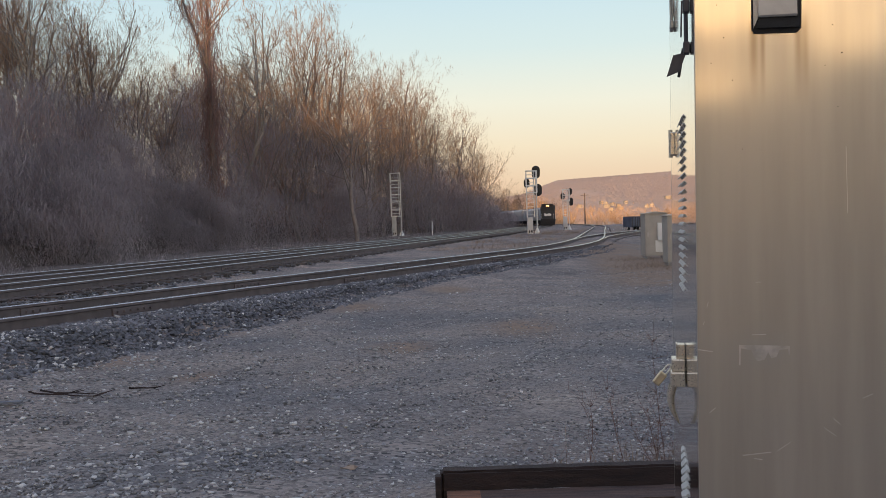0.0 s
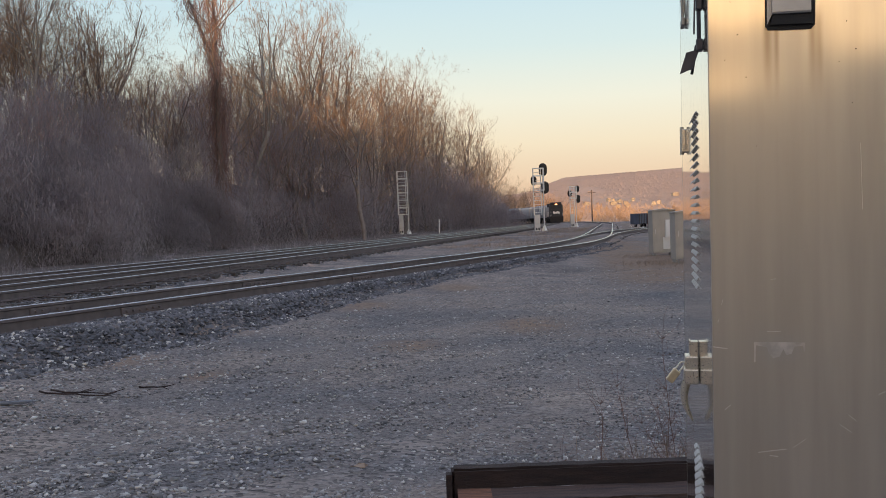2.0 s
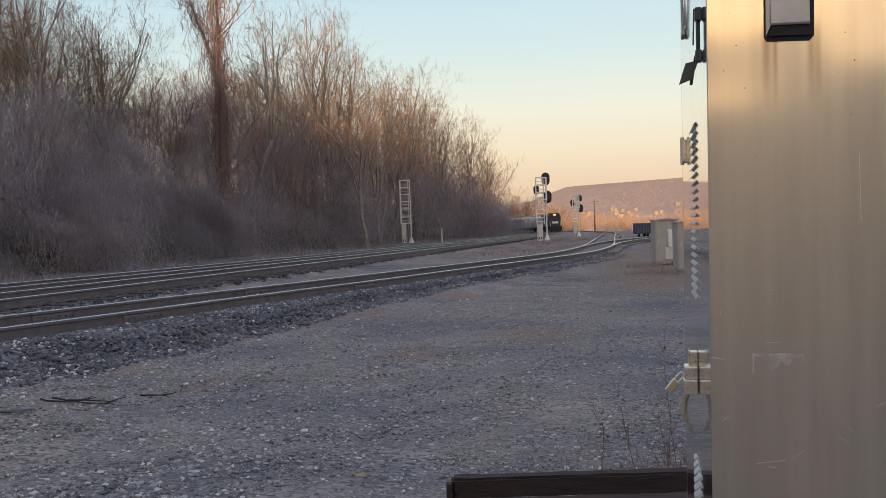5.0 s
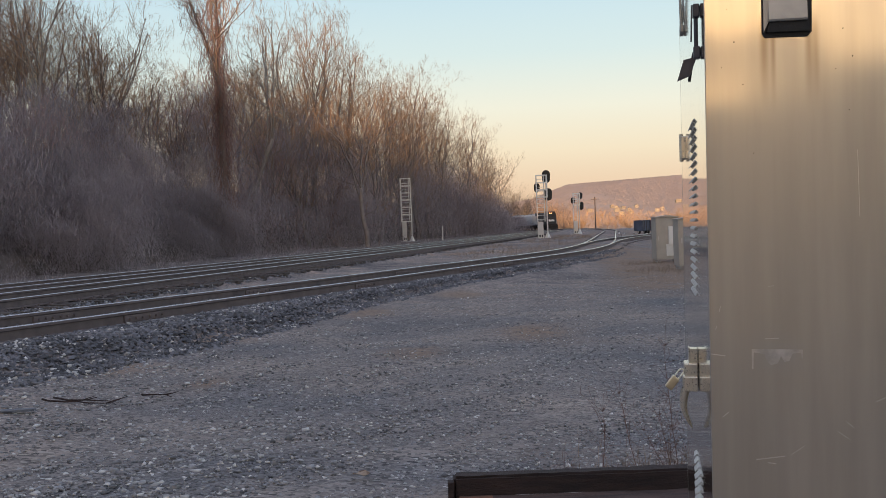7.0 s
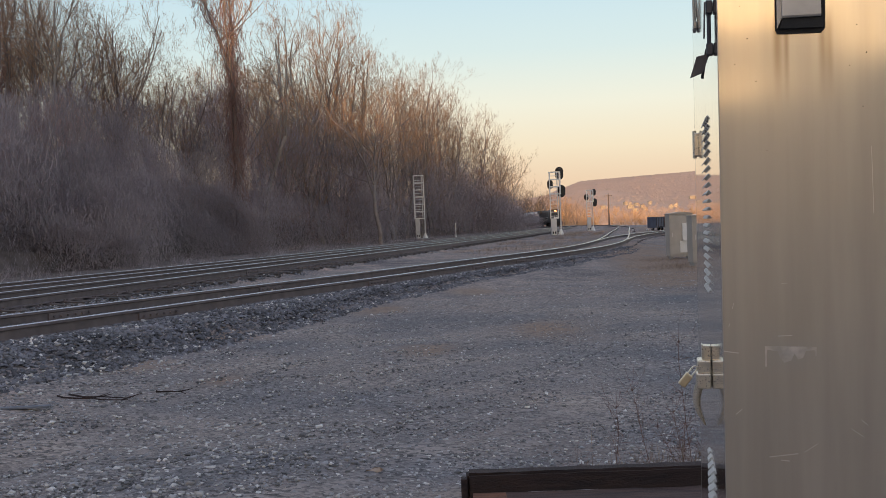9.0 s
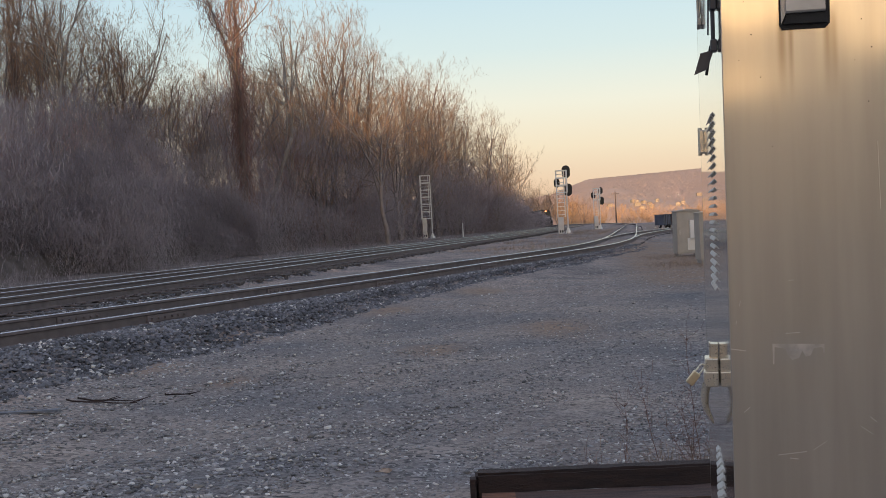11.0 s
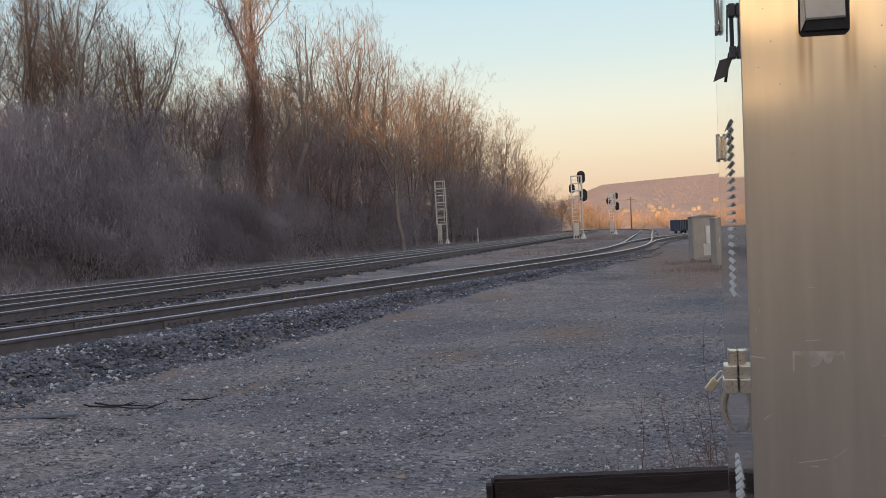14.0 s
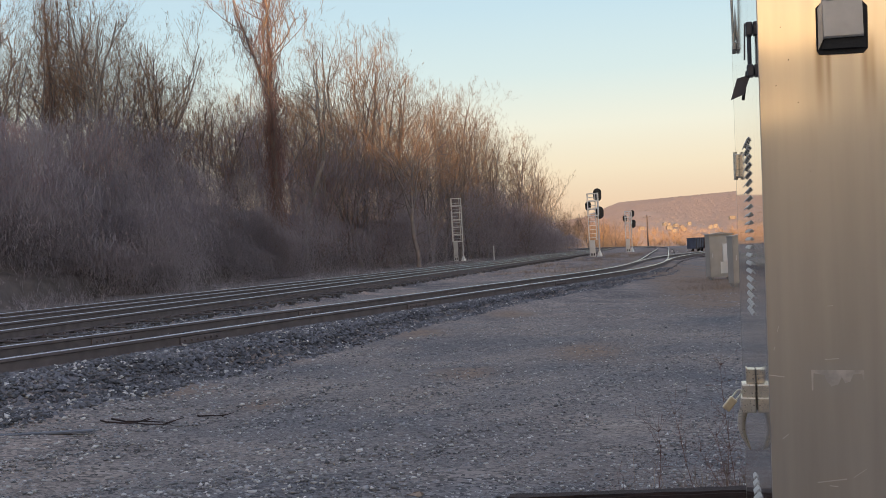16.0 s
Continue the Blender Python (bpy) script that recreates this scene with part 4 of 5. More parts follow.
def mound(seed, strands, reach):
    """A shrub overgrown with vine, one metre wide each way and one high: arching strands, thick over lobes."""
    rng = np.random.default_rng(seed)
    an, up = rng.random(strands) * 2 * math.pi, rng.random(strands) ** 0.75
    flat = (1 - up ** 2.5) ** 0.6
    lobes = 1 + 0.22 * np.sin(3 * an + seed) * flat + 0.18 * np.sin(7 * an + 5 * up) + 0.12 * np.sin(11 * up + 2 * an)
    rho = lobes * (1 - 0.75 * rng.random(strands) ** 1.6)
    p = np.stack([np.cos(an) * flat * rho, np.sin(an) * flat * rho, up * (0.82 + 0.18 * lobes)], 1)
    d = rng.normal(0, 1, (strands, 3)) + np.stack([np.cos(an) * flat, np.sin(an) * flat, up], 1) * 0.7
    d /= np.linalg.norm(d, axis=1)[:, None]
    out = []
    for i in range(2):
        q = p + d * rng.uniform(0.4, 1.0, (strands, 1)) * reach
        out.append(np.concatenate([p, q], 1))
        d = d + rng.normal(0, 0.5, (strands, 3)) - [0, 0, 0.06]
        d /= np.linalg.norm(d, axis=1)[:, None]
        p = q
    return np.concatenate(out)


def thickets():
    """Mound beside mound of leafless, vine-hung brush from the foot of the bank to the trees' lower limbs."""
    rng = np.random.default_rng(61)
    kinds = [[mound(k, n, reach) for k in range(4)] for n, reach in ((1500, 0.075), (600, 0.10))]
    foot = bank_foot[(bank_foot[:, 1] > 30) & (bank_foot[:, 1] < 306)]
    bearing, reach = np.degrees(np.arctan2(foot[:, 0], foot[:, 1])), np.hypot(foot[:, 0], foot[:, 1])
    order = np.argsort(bearing)
    heaps = {"brush": [], "tangle": [], "drape": []}
    made = 0
    while made < 420:
        az = -26 + 30.2 * rng.random() ** 0.62
        edge = float(np.interp(az, bearing[order], reach[order]))
        front = 1.2 + 6.3 * float(ease(edge, 70, 125)) - 4.0 * float(ease(edge, 225, 280))
        low = 17 * rng.random() ** 1.4
        y = edge * math.cos(radians(az))
        x = edge * math.sin(radians(az)) + front - low
        az, r = math.degrees(math.atan2(x, y)), math.hypot(x, y)
        base = float(terrain(np.array([x]), np.array([y]))[0][0])
        roof = 1.4 + r * float(np.interp(az, [-26, -22, -19, -16.3, -14.5, -12.1, -9.7, -7.6, -4.7, -1.7, 0.4, 1.9, 3.1, 3.8], [0.14, 0.137, 0.14, 0.122, 0.13, 0.132, 0.112, 0.118, 0.112, 0.084, 0.064, 0.049, 0.029, 0.012]))
        h = (roof - base) * (rng.uniform(0.42, 1.02) if r < 85 else rng.uniform(0.6, 1.06))
        if low < 4:
            h = min(h, (rng.uniform(1.8, 4.2) + 0.9 * low) * (1 + 1.4 * float(ease(r, 95, 150))))
        if h < 0.9:
            continue
        w = min(5.0, 0.36 * h + rng.uniform(0.7, 1.7))
        if y < 150 and x + w > -5.4:
            x = -5.4 - w
        a = rng.random() * 2 * math.pi
        turn = np.array([[math.cos(a) * w, -math.sin(a) * w, 0], [math.sin(a) * w, math.cos(a) * w, 0], [0, 0, h]])
        k = kinds[0 if r < 85 else 1][rng.integers(0, 4)]
        at = np.array([x, y, base - 0.2])
        thick = 0.0085 + 0.000115 * r
        one = np.full((len(k), 1), thick)
        heaps["brush" if low < 4.5 else "drape" if rng.random() < 0.45 else "tangle"].append(np.concatenate([k[:, :3] @ turn.T + at, one, k[:, 3:] @ turn.T + at, one * 0.7], 1))
        made += 1
    tagged(new("undergrowth", tubes("undergrowth", np.concatenate(heaps["brush"]), BRUSH, 2)), "dense grey-brown leafless brush covering the bank", "undergrowth", kind="stuff")
    tagged(new("thicket", tubes("thicket", np.concatenate(heaps["tangle"]), TANGLE, 2)), "dark thicket of shrubs hung with bare vine", "undergrowth", kind="stuff")
    tagged(new("vine_drape", tubes("vine_drape", np.concatenate(heaps["drape"]), DRAPE, 2)), "reddish-brown vine tangle draped over the lower trees", "undergrowth", kind="stuff")


thickets()


# ---- loose stone ----
def scatter():
    rng = np.random.default_rng(41)
    # ballast shoulder of the side track and the beds of the other two
    for line, o_lo, o_hi, y_lo, y_hi, n in ((side_line, 0.95, 3.0, 9, 45, 24000), (side_line, -2.6, 0.6, 9, 40, 7000), (main_line, -2.4, 2.4, 17, 60, 8000)):
        d = tangents(line)
        i = rng.integers(0, len(line), n * 4)
        i = i[(line[i, 1] > y_lo) & (line[i, 1] < y_hi)]
        i = i[rng.random(len(i)) > 0.85 * ease(line[i, 1], 20, 40)]
        i = rng.permutation(i)[:n] if len(i) > n else rng.choice(i, n)
        o = o_lo + (o_hi - o_lo) * rng.random(len(i))
        o = np.where(o > 0.9, 0.95 + (o - 0.95) * (shoulder(line[i, 1]) - 0.9) / 2.05, o)
        j = rng.uniform(-0.25, 0.25, len(i))
        x = line[i, 0] + d[i, 1] * o + d[i, 0] * j
        y = line[i, 1] - d[i, 0] * o + d[i, 1] * j
        z = terrain(x, y)[0]
        size = rng.uniform(0.04, 0.095, len(i))
        pale = rng.random(len(i)) < 0.06
        extra = rng.random(len(i)) < 0.45
        me = chips("ballast_fines", np.stack([x + rng.normal(0, 0.08, len(i)), y + rng.normal(0, 0.08, len(i)), z], 1), size * 0.8, rng, STONE)
        tagged(new("ballast_fines", me), "small dark ballast stones between the larger ones", "ballast", kind="stuff")
        for sel, m, nm in ((~pale & ~extra, STONE, "ballast"), (pale, PALE_STONE, "pale_ballast")):
            me = rocks(nm, np.stack([x, y, z + size * 0.12], 1)[sel], size[sel], rng, m)
            tagged(new(nm, me), "dark broken ballast stones beside the rails" if nm == "ballast" else "scattered pale ballast stones", "ballast", kind="stuff")
    # chips strewn over the yard, thick near the camera
    n = 62000
    y = 4.2 + 24 * rng.random(n) ** 1.5
    x = (rng.random(n) * 1.02 - 0.52) * 0.98 * y
    keep = (distance(x, y, side_line)[0] > 2.6) | (y < 8)
    x, y = x[keep], y[keep]
    z = terrain(x, y)[0]
    # coarser toward the track, finer by the cases
    size = 0.021 * np.exp(rng.normal(0, 0.34, len(x))) * (1.15 - 0.35 * ease(x / y, -0.30, 0.12))
    pale = rng.random(len(x)) < 0.15
    for sel, m, nm in ((~pale, CHIP, "gravel_chips"), (pale, PALE_STONE, "pale_chips")):
        me = rocks(nm, np.stack([x, y, z + size * 0.05], 1)[sel], size[sel] * (1.25 if nm == "gravel_chips" else 1.5), rng, m, 0.6)
        tagged(new(nm, me), "loose crushed stone chips on the yard" if nm == "gravel_chips" else "pale stone chips strewn over the yard", "gravel", kind="stuff")


scatter()


# ---- the relay case beside the camera ----
def relay_case_near():
    root = thing("equipment_cabinet", "tall brushed aluminium signal case with padlocked louvred door", "cabinet", at=pose(0.4011, 1.6534, 0, 0, 0.74, -11.14))
    bm = boxed(-0.0031, 0.74, 0, 1.28, 0.16, 2.197, 0.0004)
    part("body", bm, SHEET, root)
    part("roof", prismed([(-0.03, 2.2), (0.77, 2.2), (0.77, 2.215), (0.37, 2.27), (-0.03, 2.215)], -0.03, 1.31), SHEET, root)
    for x in (0.06, 0.62):
        for y in (0.1, 1.1):
            part("leg", boxed(x, x + 0.06, y, y + 0.06, -0.05, 0.16, 0.004), ALU, root)
    part("corner_edge", boxed(-0.0042, -0.0030, -0.0006, 0.0011, 0.18, 2.19, 0.0002), HOODGREY, root, "thin worn folded corner")
    door = part("door", boxed(-0.0037, -0.0029, 0.0012, 1.235, 0.22, 2.14, 0.0002), DOORSHEET, root, "mirror-like polished door")
    # pressed louvres, an upper and a lower bank
    slat = bmesh.new()
    prism(slat, [(0, 0.0075), (-0.0012, 0.0073), (-0.0048, 0.0026), (-0.0048, 0.0008), (-0.0040, 0.0008), (0, 0.0056)], 0.0, 0.040)
    slat = flush("louvre_slat", slat, ALU)
    for z0, count in ((1.234, 22), (0.677, 14)):
        for k in range(count):
            for j in range(4):
                part("louvre_slat", slat, None, door).location = (-0.0036, 0.42 + 0.060 * j, z0 + 0.0159 * k)
    # latch with its curved pull and padlock
    latch = part("latch", boxed(-0.033, -0.0045, 0.250, 0.315, 1.071, 1.0985, 0.0025), CAST, door, "cast metal latch with a curved pull")
    part("latch_cap", boxed(-0.0305, -0.0045, 0.256, 0.308, 1.0985, 1.1215, 0.0025), CAST, latch)
    bm = boxed(-0.0190, -0.0045, 0.266, 0.298, 1.1215, 1.147, 0.0008)
    box(bm, -0.0215, -0.0190, 0.266, 0.298, 1.1215, 1.149, 0.0006)
    for k in range(5):
        box(bm, -0.0175, -0.0060, 0.2650, 0.2662, 1.1235 + 0.0048 * k, 1.1262 + 0.0048 * k)
    part("latch_keeper", bm, CAST, latch)
    bm = bmesh.new()
    rings = []
    for k in range(11):
        f = k / 10
        x = -0.0265 - 0.0105 * math.sin(min(1, f * 1.25) * math.pi * 0.62) + 0.020 * f ** 2.2
        z = 1.073 - 0.074 * f
        r = 0.0080 * (1 - f) ** 0.55 + 0.0014
        rings.append([bm.verts.new((x + r * math.cos(a), 0.285 + 2.0 * r * math.sin(a), z)) for a in [i * math.pi / 4 for i in range(8)]])
    for a, b in zip(rings, rings[1:]):
        for i in range(8):
            bm.faces.new((a[i], a[(i + 1) % 8], b[(i + 1) % 8], b[i]))
    bm.faces.new(rings[-1])
    bmesh.ops.recalc_face_normals(bm, faces=bm.faces)
    part("pull", bm, CAST, latch, smooth=True)
    shift = Matrix.Translation((0, 0.17, 1.38)) @ Matrix.Diagonal((1.0, 1.08, 1.08, 1)) @ Matrix.Translation((0, 0, -1.38))
    latch.matrix_local = shift
    lock = thing("padlock", "small worn steel padlock hanging open-air from the latch", "padlock")
    lock.matrix_world = root.matrix_world @ shift @ pose(-0.034, 0.258, 1.110, 0, 38, 0)
    part("lock_body", boxed(-0.0078, 0.0078, -0.006, 0.006, -0.044, -0.018, 0.002), BRASS, lock)
    bm = bmesh.new()
    for a, b in (((-0.0045, 0, -0.019), (-0.0045, 0, -0.003)), ((-0.0045, 0, -0.003), (-0.0022, 0, 0.001)), ((-0.0022, 0, 0.001), (0.0022, 0, 0.001)), ((0.0022, 0, 0.001), (0.0045, 0, -0.003)), ((0.0045, 0, -0.003), (0.0045, 0, -0.019))):
        rod(bm, a, b, 0.0016, sides=8)
    part("shackle", bm, CAST, lock)
    # door stay: a dark rod with its hinged plate
    stay = part("door_stay", rodded((-0.010, 0.14, 1.655), (-0.010, 0.14, 1.735), 0.0036), SLATE, door, "black stay rod with a square plate")
    bm = boxed(-0.015, -0.004, 0.130, 0.150, 1.648, 1.668, 0.002)
    box(bm, -0.015, -0.004, 0.130, 0.150, 1.716, 1.738, 0.002)
    rod(bm, (-0.0185, 0.13, 1.675), (-0.0165, 0.13, 1.735), 0.0014, sides=6)
    part("stay_bracket", bm, SLATE, stay)
    part("stay_plate", prismed([(-0.009, 1.652), (-0.031, 1.647), (-0.042, 1.612), (-0.021, 1.620)], 0.1385, 0.1415), SLATE, stay)
    part("stay_pin", rodded((-0.014, 0.15, 1.66), (-0.022, 0.15, 1.612), 0.0025), BLACK, stay)
    # handle bracket and hinge at the far edge
    bm = rodded((-0.008, 0.93, 1.84), (0.002, 0.93, 1.97), 0.003)
    rod(bm, (-0.010, 0.90, 1.835), (-0.012, 0.90, 1.95), 0.003)
    box(bm, -0.013, -0.004, 0.89, 0.95, 1.822, 1.84, 0.002)
    part("wire_bracket", bm, HOODGREY, door)
    bm = boxed(-0.014, -0.003, 0.97, 1.02, 1.53, 1.585, 0.002)
    rod(bm, (-0.012, 1.0, 1.525), (-0.012, 1.0, 1.592), 0.005)
    part("hinge", bm, CAST, door)
    # vent hood on the end wall, bedded in black sealant
    hood = part("vent_hood", prismed([(0, 1.676), (-0.014, 1.676), (-0.015, 1.679), (-0.010, 1.732), (0, 1.738)], 0.090, 0.146, Matrix(((0, 1, 0, 0), (1, 0, 0, 0), (0, 0, 1, 0), (0, 0, 0, 1)))), HOODGREY, root, "grey hooded vent in black sealant")
    outline = [(0.081, 1.660), (0.085, 1.654), (0.147, 1.653), (0.153, 1.659), (0.154, 1.722), (0.138, 1.740), (0.098, 1.741), (0.081, 1.724)]
    part("seal", prismed(outline, -0.004, -0.0005), GASKET, hood)
    part("hood_side", prismed([(0.083, 1.661), (0.090, 1.676), (0.090, 1.734), (0.083, 1.722)], -0.009, -0.004), HOODGREY, hood)
    part("vent_opening", prismed([(0.087, 1.661), (0.150, 1.660), (0.146, 1.676), (0.092, 1.676)], -0.010, -0.004), GASKET, hood, "black vent opening")
    part("hood_screw", rodded((0.118, -0.002, 1.743), (0.118, -0.012, 1.743), 0.004), CAST, hood)
    # what is left of a sticker, and scratches
    bm = bmesh.new()
    prism(bm, [(0.058, 1.181), (0.133, 1.180), (0.133, 1.166), (0.131, 1.166), (0.130, 1.175), (0.118, 1.174), (0.113, 1.163), (0.106, 1.161), (0.101, 1.170), (0.096, 1.159), (0.086, 1.156), (0.080, 1.163), (0.077, 1.173), (0.061, 1.176), (0.060, 1.150), (0.058, 1.150)], -0.0009, -0.0004)
    part("sticker_residue", bm, STICKER, root, "torn grey remains of a sticker")
    rng2 = random.Random(8)
    for x, z, ln, an in ((0.088, 1.277, 0.008, 4), (0.083, 1.014, 0.042, 8), (0.123, 1.026, 0.022, 35), (0.085, 1.006, 0.012, -6), (0.012, 1.243, 0.009, 75), (0.006, 1.214, 0.006, 70), (0.008, 1.172, 0.022, -8), (0.217, 1.43, 0.10, 91), (0.018, 1.08, 0.012, 40), (0.20, 1.066, 0.012, -40), (0.245, 1.105, 0.016, 25), (0.088, 1.197, 0.02, 3), (0.19, 1.05, 0.02, -35)):
        h = rng2.uniform(0.0003, 0.0007)
        part("scratch", boxed(-ln / 2, ln / 2, -0.0007, -0.0003, -h, h, 0, pose(x, 0, z, 0, -an, 0)), SCUFF, root)
    for x, z, r in ((0.040, 1.650, 0.0011), (0.021, 1.612, 0.0008), (0.052, 1.585, 0.0009), (0.198, 1.662, 0.0010), (0.211, 1.620, 0.0012), (0.187, 1.602, 0.0007), (0.030, 1.700, 0.0008), (0.205, 1.540, 0.0008), (0.066, 1.480, 0.0007)):
        part("speck", rodded((x, -0.0009, z), (x, -0.0003, z), r, r * 0.6, 7), OLDWOOD, root, "small dark rust speck")
    return root


relay_case_near()


# ---- timbers and weeds at the camera's feet ----
def timber(name, label, mat_, x0, x1, y0, y1, z0, z1, seed):
    rng = random.Random(seed)
    bm = bmesh.new()
    box(bm, x0, x1, y0, y1, z0, z1)
    bmesh.ops.subdivide_edges(bm, edges=[e for e in bm.edges if abs(e.verts[0].co.x - e.verts[1].co.x) > 0.3], cuts=24, use_grid_fill=True)
    bmesh.ops.bevel(bm, geom=[e for e in bm.edges if e.calc_face_angle(0) > 1], offset=0.012, segments=2, affect="EDGES")
    for v in bm.verts:
        v.co += Vector((rng.uniform(-0.002, 0.002), rng.uniform(-0.003, 0.003), rng.uniform(-0.0025, 0.002)))
    root = thing(name, label, "timber")
    part("beam", bm, mat_, root)
    return root


t1 = timber("old_timber", "dark weathered timber lying across the end of the yard", OLDWOOD, 0.025, 1.9, 4.83, 4.93, 0.0, 0.262, 1)
part("split", boxed(0.3, 0.62, 4.822, 4.834, 0.165, 0.172, 0.002), PALE_STONE, t1, "pale splinter line")
t2 = timber("old_timber", "old dark timber with a split reddish end", DARKPLANK, 0.052, 1.85, 4.58, 4.815, -0.02, 0.178, 2)
part("split_end", boxed(0.050, 0.20, 4.60, 4.80, 0.176, 0.182, 0.003), REDWOOD, t2, "orange-brown split wood")
part("end_post", boxed(-0.0, 0.028, 4.80, 4.86, -0.05, 0.245, 0.004), OLDWOOD, t1)


def weeds():
    """Dry stalks behind the timber and by the case; the finest joined."""
    rng = np.random.default_rng(51)
    for k, (x, y, h, lean) in enumerate(((0.80, 5.2, 0.50, -0.2), (0.98, 5.3, 0.56, -0.1), (1.147, 5.2, 0.42, -0.32), (1.19, 5.4, 0.78, -0.06), (1.15, 5.25, 0.46, -0.25), (1.08, 5.3, 0.38, 0.1), (0.62, 5.15, 0.20, -0.2), (1.22, 5.15, 0.35, -0.3))):
        root = thing("dry_weed", "thin dry brown weed stalk with bare side twigs", "weed", "weeds behind the timber")
        stem, twigs, thick = [], [], []
        p = np.array([x, y, -0.02])
        d = np.array([lean, rng.normal(0, 0.1), 1.0])
        n = 9
        for i in range(n):
            d = d + rng.normal(0, 0.06, 3)
            q = p + d / np.linalg.norm(d) * h / n * 1.0
            r = 0.0017 * (1 - 0.7 * i / n) + 0.0007
            stem.append(p)
            thick.append(r)
            if i > 1:
                for _ in range(5):
                    e = q + rng.normal(0, 0.045, 3) + [0, 0, 0.05]
                    twigs.append((*q, 0.0009, *e, 0.0006))
                    twigs.append((*e, 0.0008, *(e + rng.normal(0, 0.018, 3) + [0, 0, 0.022]), 0.0008))
            if i == n - 1:
                for _ in range(7):
                    twigs.append((*q, 0.0016, *(q + rng.normal(0, 0.007, 3) + [0, 0, 0.010]), 0.001))
            p = q
        part("stalk", pipe("stalk", stem + [p], thick + [0.0006], STALK, 5), None, root)
        tagged(part("twig_spray", tubes("twig_spray", twigs, STALK, 3), None, root), kind="stuff")
    segs = []
    for _ in range(1500):
        x = rng.uniform(0.28, 1.35)
        y = rng.uniform(4.95, 5.4)
        h = rng.uniform(0.05, 0.19) * (0.6 + 0.8 * (x - 0.28))
        if rng.random() > 0.35 + 0.6 * (x > 0.6):
            continue
        p = np.array([x, y, 0.0])
        d = rng.normal(0, 0.30, 3) + [0, 0, 1.0]
        for i in range(3):
            q = p + d * h / 3
            segs.append((*p, 0.0015, *q, 0.001))
            d = d + rng.normal(0, 0.25, 3) - [0, 0, 0.15]
            p = q
    # tufts along the edge of the ballast and by the far cases
    for cx, cy, spread, count, hh in ((-2.9, 13.6, 0.22, 170, 0.07), (-3.25, 11.0, 0.16, 170, 0.07), (6.3, 31.5, 1.2, 500, 0.10), (6.6, 27.0, 1.6, 400, 0.08), (5.6, 33.5, 1.4, 300, 0.08), (7.0, 35.6, 0.6, 200, 0.14), (6.5, 30, 0.5, 160, 0.14)):
        for _ in range(count):
            p = np.array([cx + rng.normal(0, spread), cy + rng.normal(0, spread * 1.5), 0.0])
            q = p + (rng.normal(0, 0.5, 3) * [1, 1, 0] + [0, 0, 1]) * hh * rng.uniform(0.4, 1.1)
            segs.append((*p, 0.004, *q, 0.0015))
    for _ in range(90):
        y = rng.uniform(45, 135)
        x0, x1 = np.interp(y, main_line[:400, 1], main_line[:400, 0]) + 2.4, np.interp(y, side_line[:400, 1], side_line[:400, 0]) - 1.9
        if x1 < x0 + 0.5:
            continue
        cx = rng.uniform(x0, x1)
        g = float(terrain(np.array([cx]), np.array([y]))[0][0])
        for _ in range(26):
            p = np.array([cx + rng.normal(0, 0.35), y + rng.normal(0, 0.6), g - 0.02])
            q = p + (rng.normal(0, 0.6, 3) * [1, 1, 0] + [0, 0, 1]) * rng.uniform(0.06, 0.26)
            segs.append((*p, 0.010, *q, 0.004))
    tagged(new("dead_grass", tubes("dead_grass", segs, DRY, 3)), "straw-coloured dead grass and small dry stems", "grass", kind="stuff")
    # dead branches dropped on the gravel
    for x, y, z, ln, an in ((-2.87, 14.73, 0.03, 0.68, 48), (-2.28, 16.06, 0.03, 0.55, -60), (-3.37, 8.98, 0.03, 0.62, 3), (-3.30, 9.06, 0.03, 0.5, -2), (-2.62, 9.3, 0.03, 0.3, 4), (1.66, 30.5, 0.06, 1.4, -75)):
        root = thing("fallen_branch", "dark fallen branch lying on the gravel", "branch")
        a = math.radians(an)
        p, segs2, tw, fat = np.array([x, y, z + float(terrain(np.array([x]), np.array([y]))[0][0])]), [], [], []
        for i in range(6):
            q = p + np.array([math.cos(a), math.sin(a), 0]) * ln / 6 + rng.normal(0, 0.03, 3) * [1, 1, 0.35]
            q[2] = float(terrain(q[0:1], q[1:2])[0][0]) + 0.02
            segs2.append(p)
            fat.append(0.009 - 0.001 * i)
            if i in (2, 4):
                tw.append((*q, 0.009, *(q + [0.12, rng.normal(0, 0.1), 0.03]), 0.004))
            p = q
        part("stick", pipe("stick", segs2 + [p], fat + [0.004], OLDWOOD, 6), None, root)
        for one in tw:
            part("twig", pipe("twig", [one[:3], one[4:7]], [0.006, 0.003], OLDWOOD, 5), None, root)
    board = thing("weathered_board", "short weathered blue-grey board on the gravel", "board", at=pose(-3.66, 8.44, float(terrain(np.array([-3.6]), np.array([8.44]))[0][0]) + 0.005, 0, 0, 6))
    part("plank", boxed(-0.5, 0.42, -0.035, 0.035, 0, 0.018, 0.004), GREYWOOD, board)
    leaf = bmesh.new()
    ring = [leaf.verts.new((0.05 * math.cos(a) * (1 + 0.3 * math.cos(3 * a)), 0.03 * math.sin(a), 0.012 + 0.012 * math.sin(2 * a))) for a in [i * math.pi / 6 for i in range(12)]]
    leaf.faces.new(ring)
    bmesh.ops.solidify(leaf, geom=leaf.faces[:], thickness=0.002)
    ob = new("dead_leaf", flush("dead_leaf", leaf, DRY))
    ob.matrix_world = pose(-0.49, 5.95, 0.03, 0, 0, 20)
    tagged(ob, "curled tan dead leaf on the gravel", "leaf")


weeds()


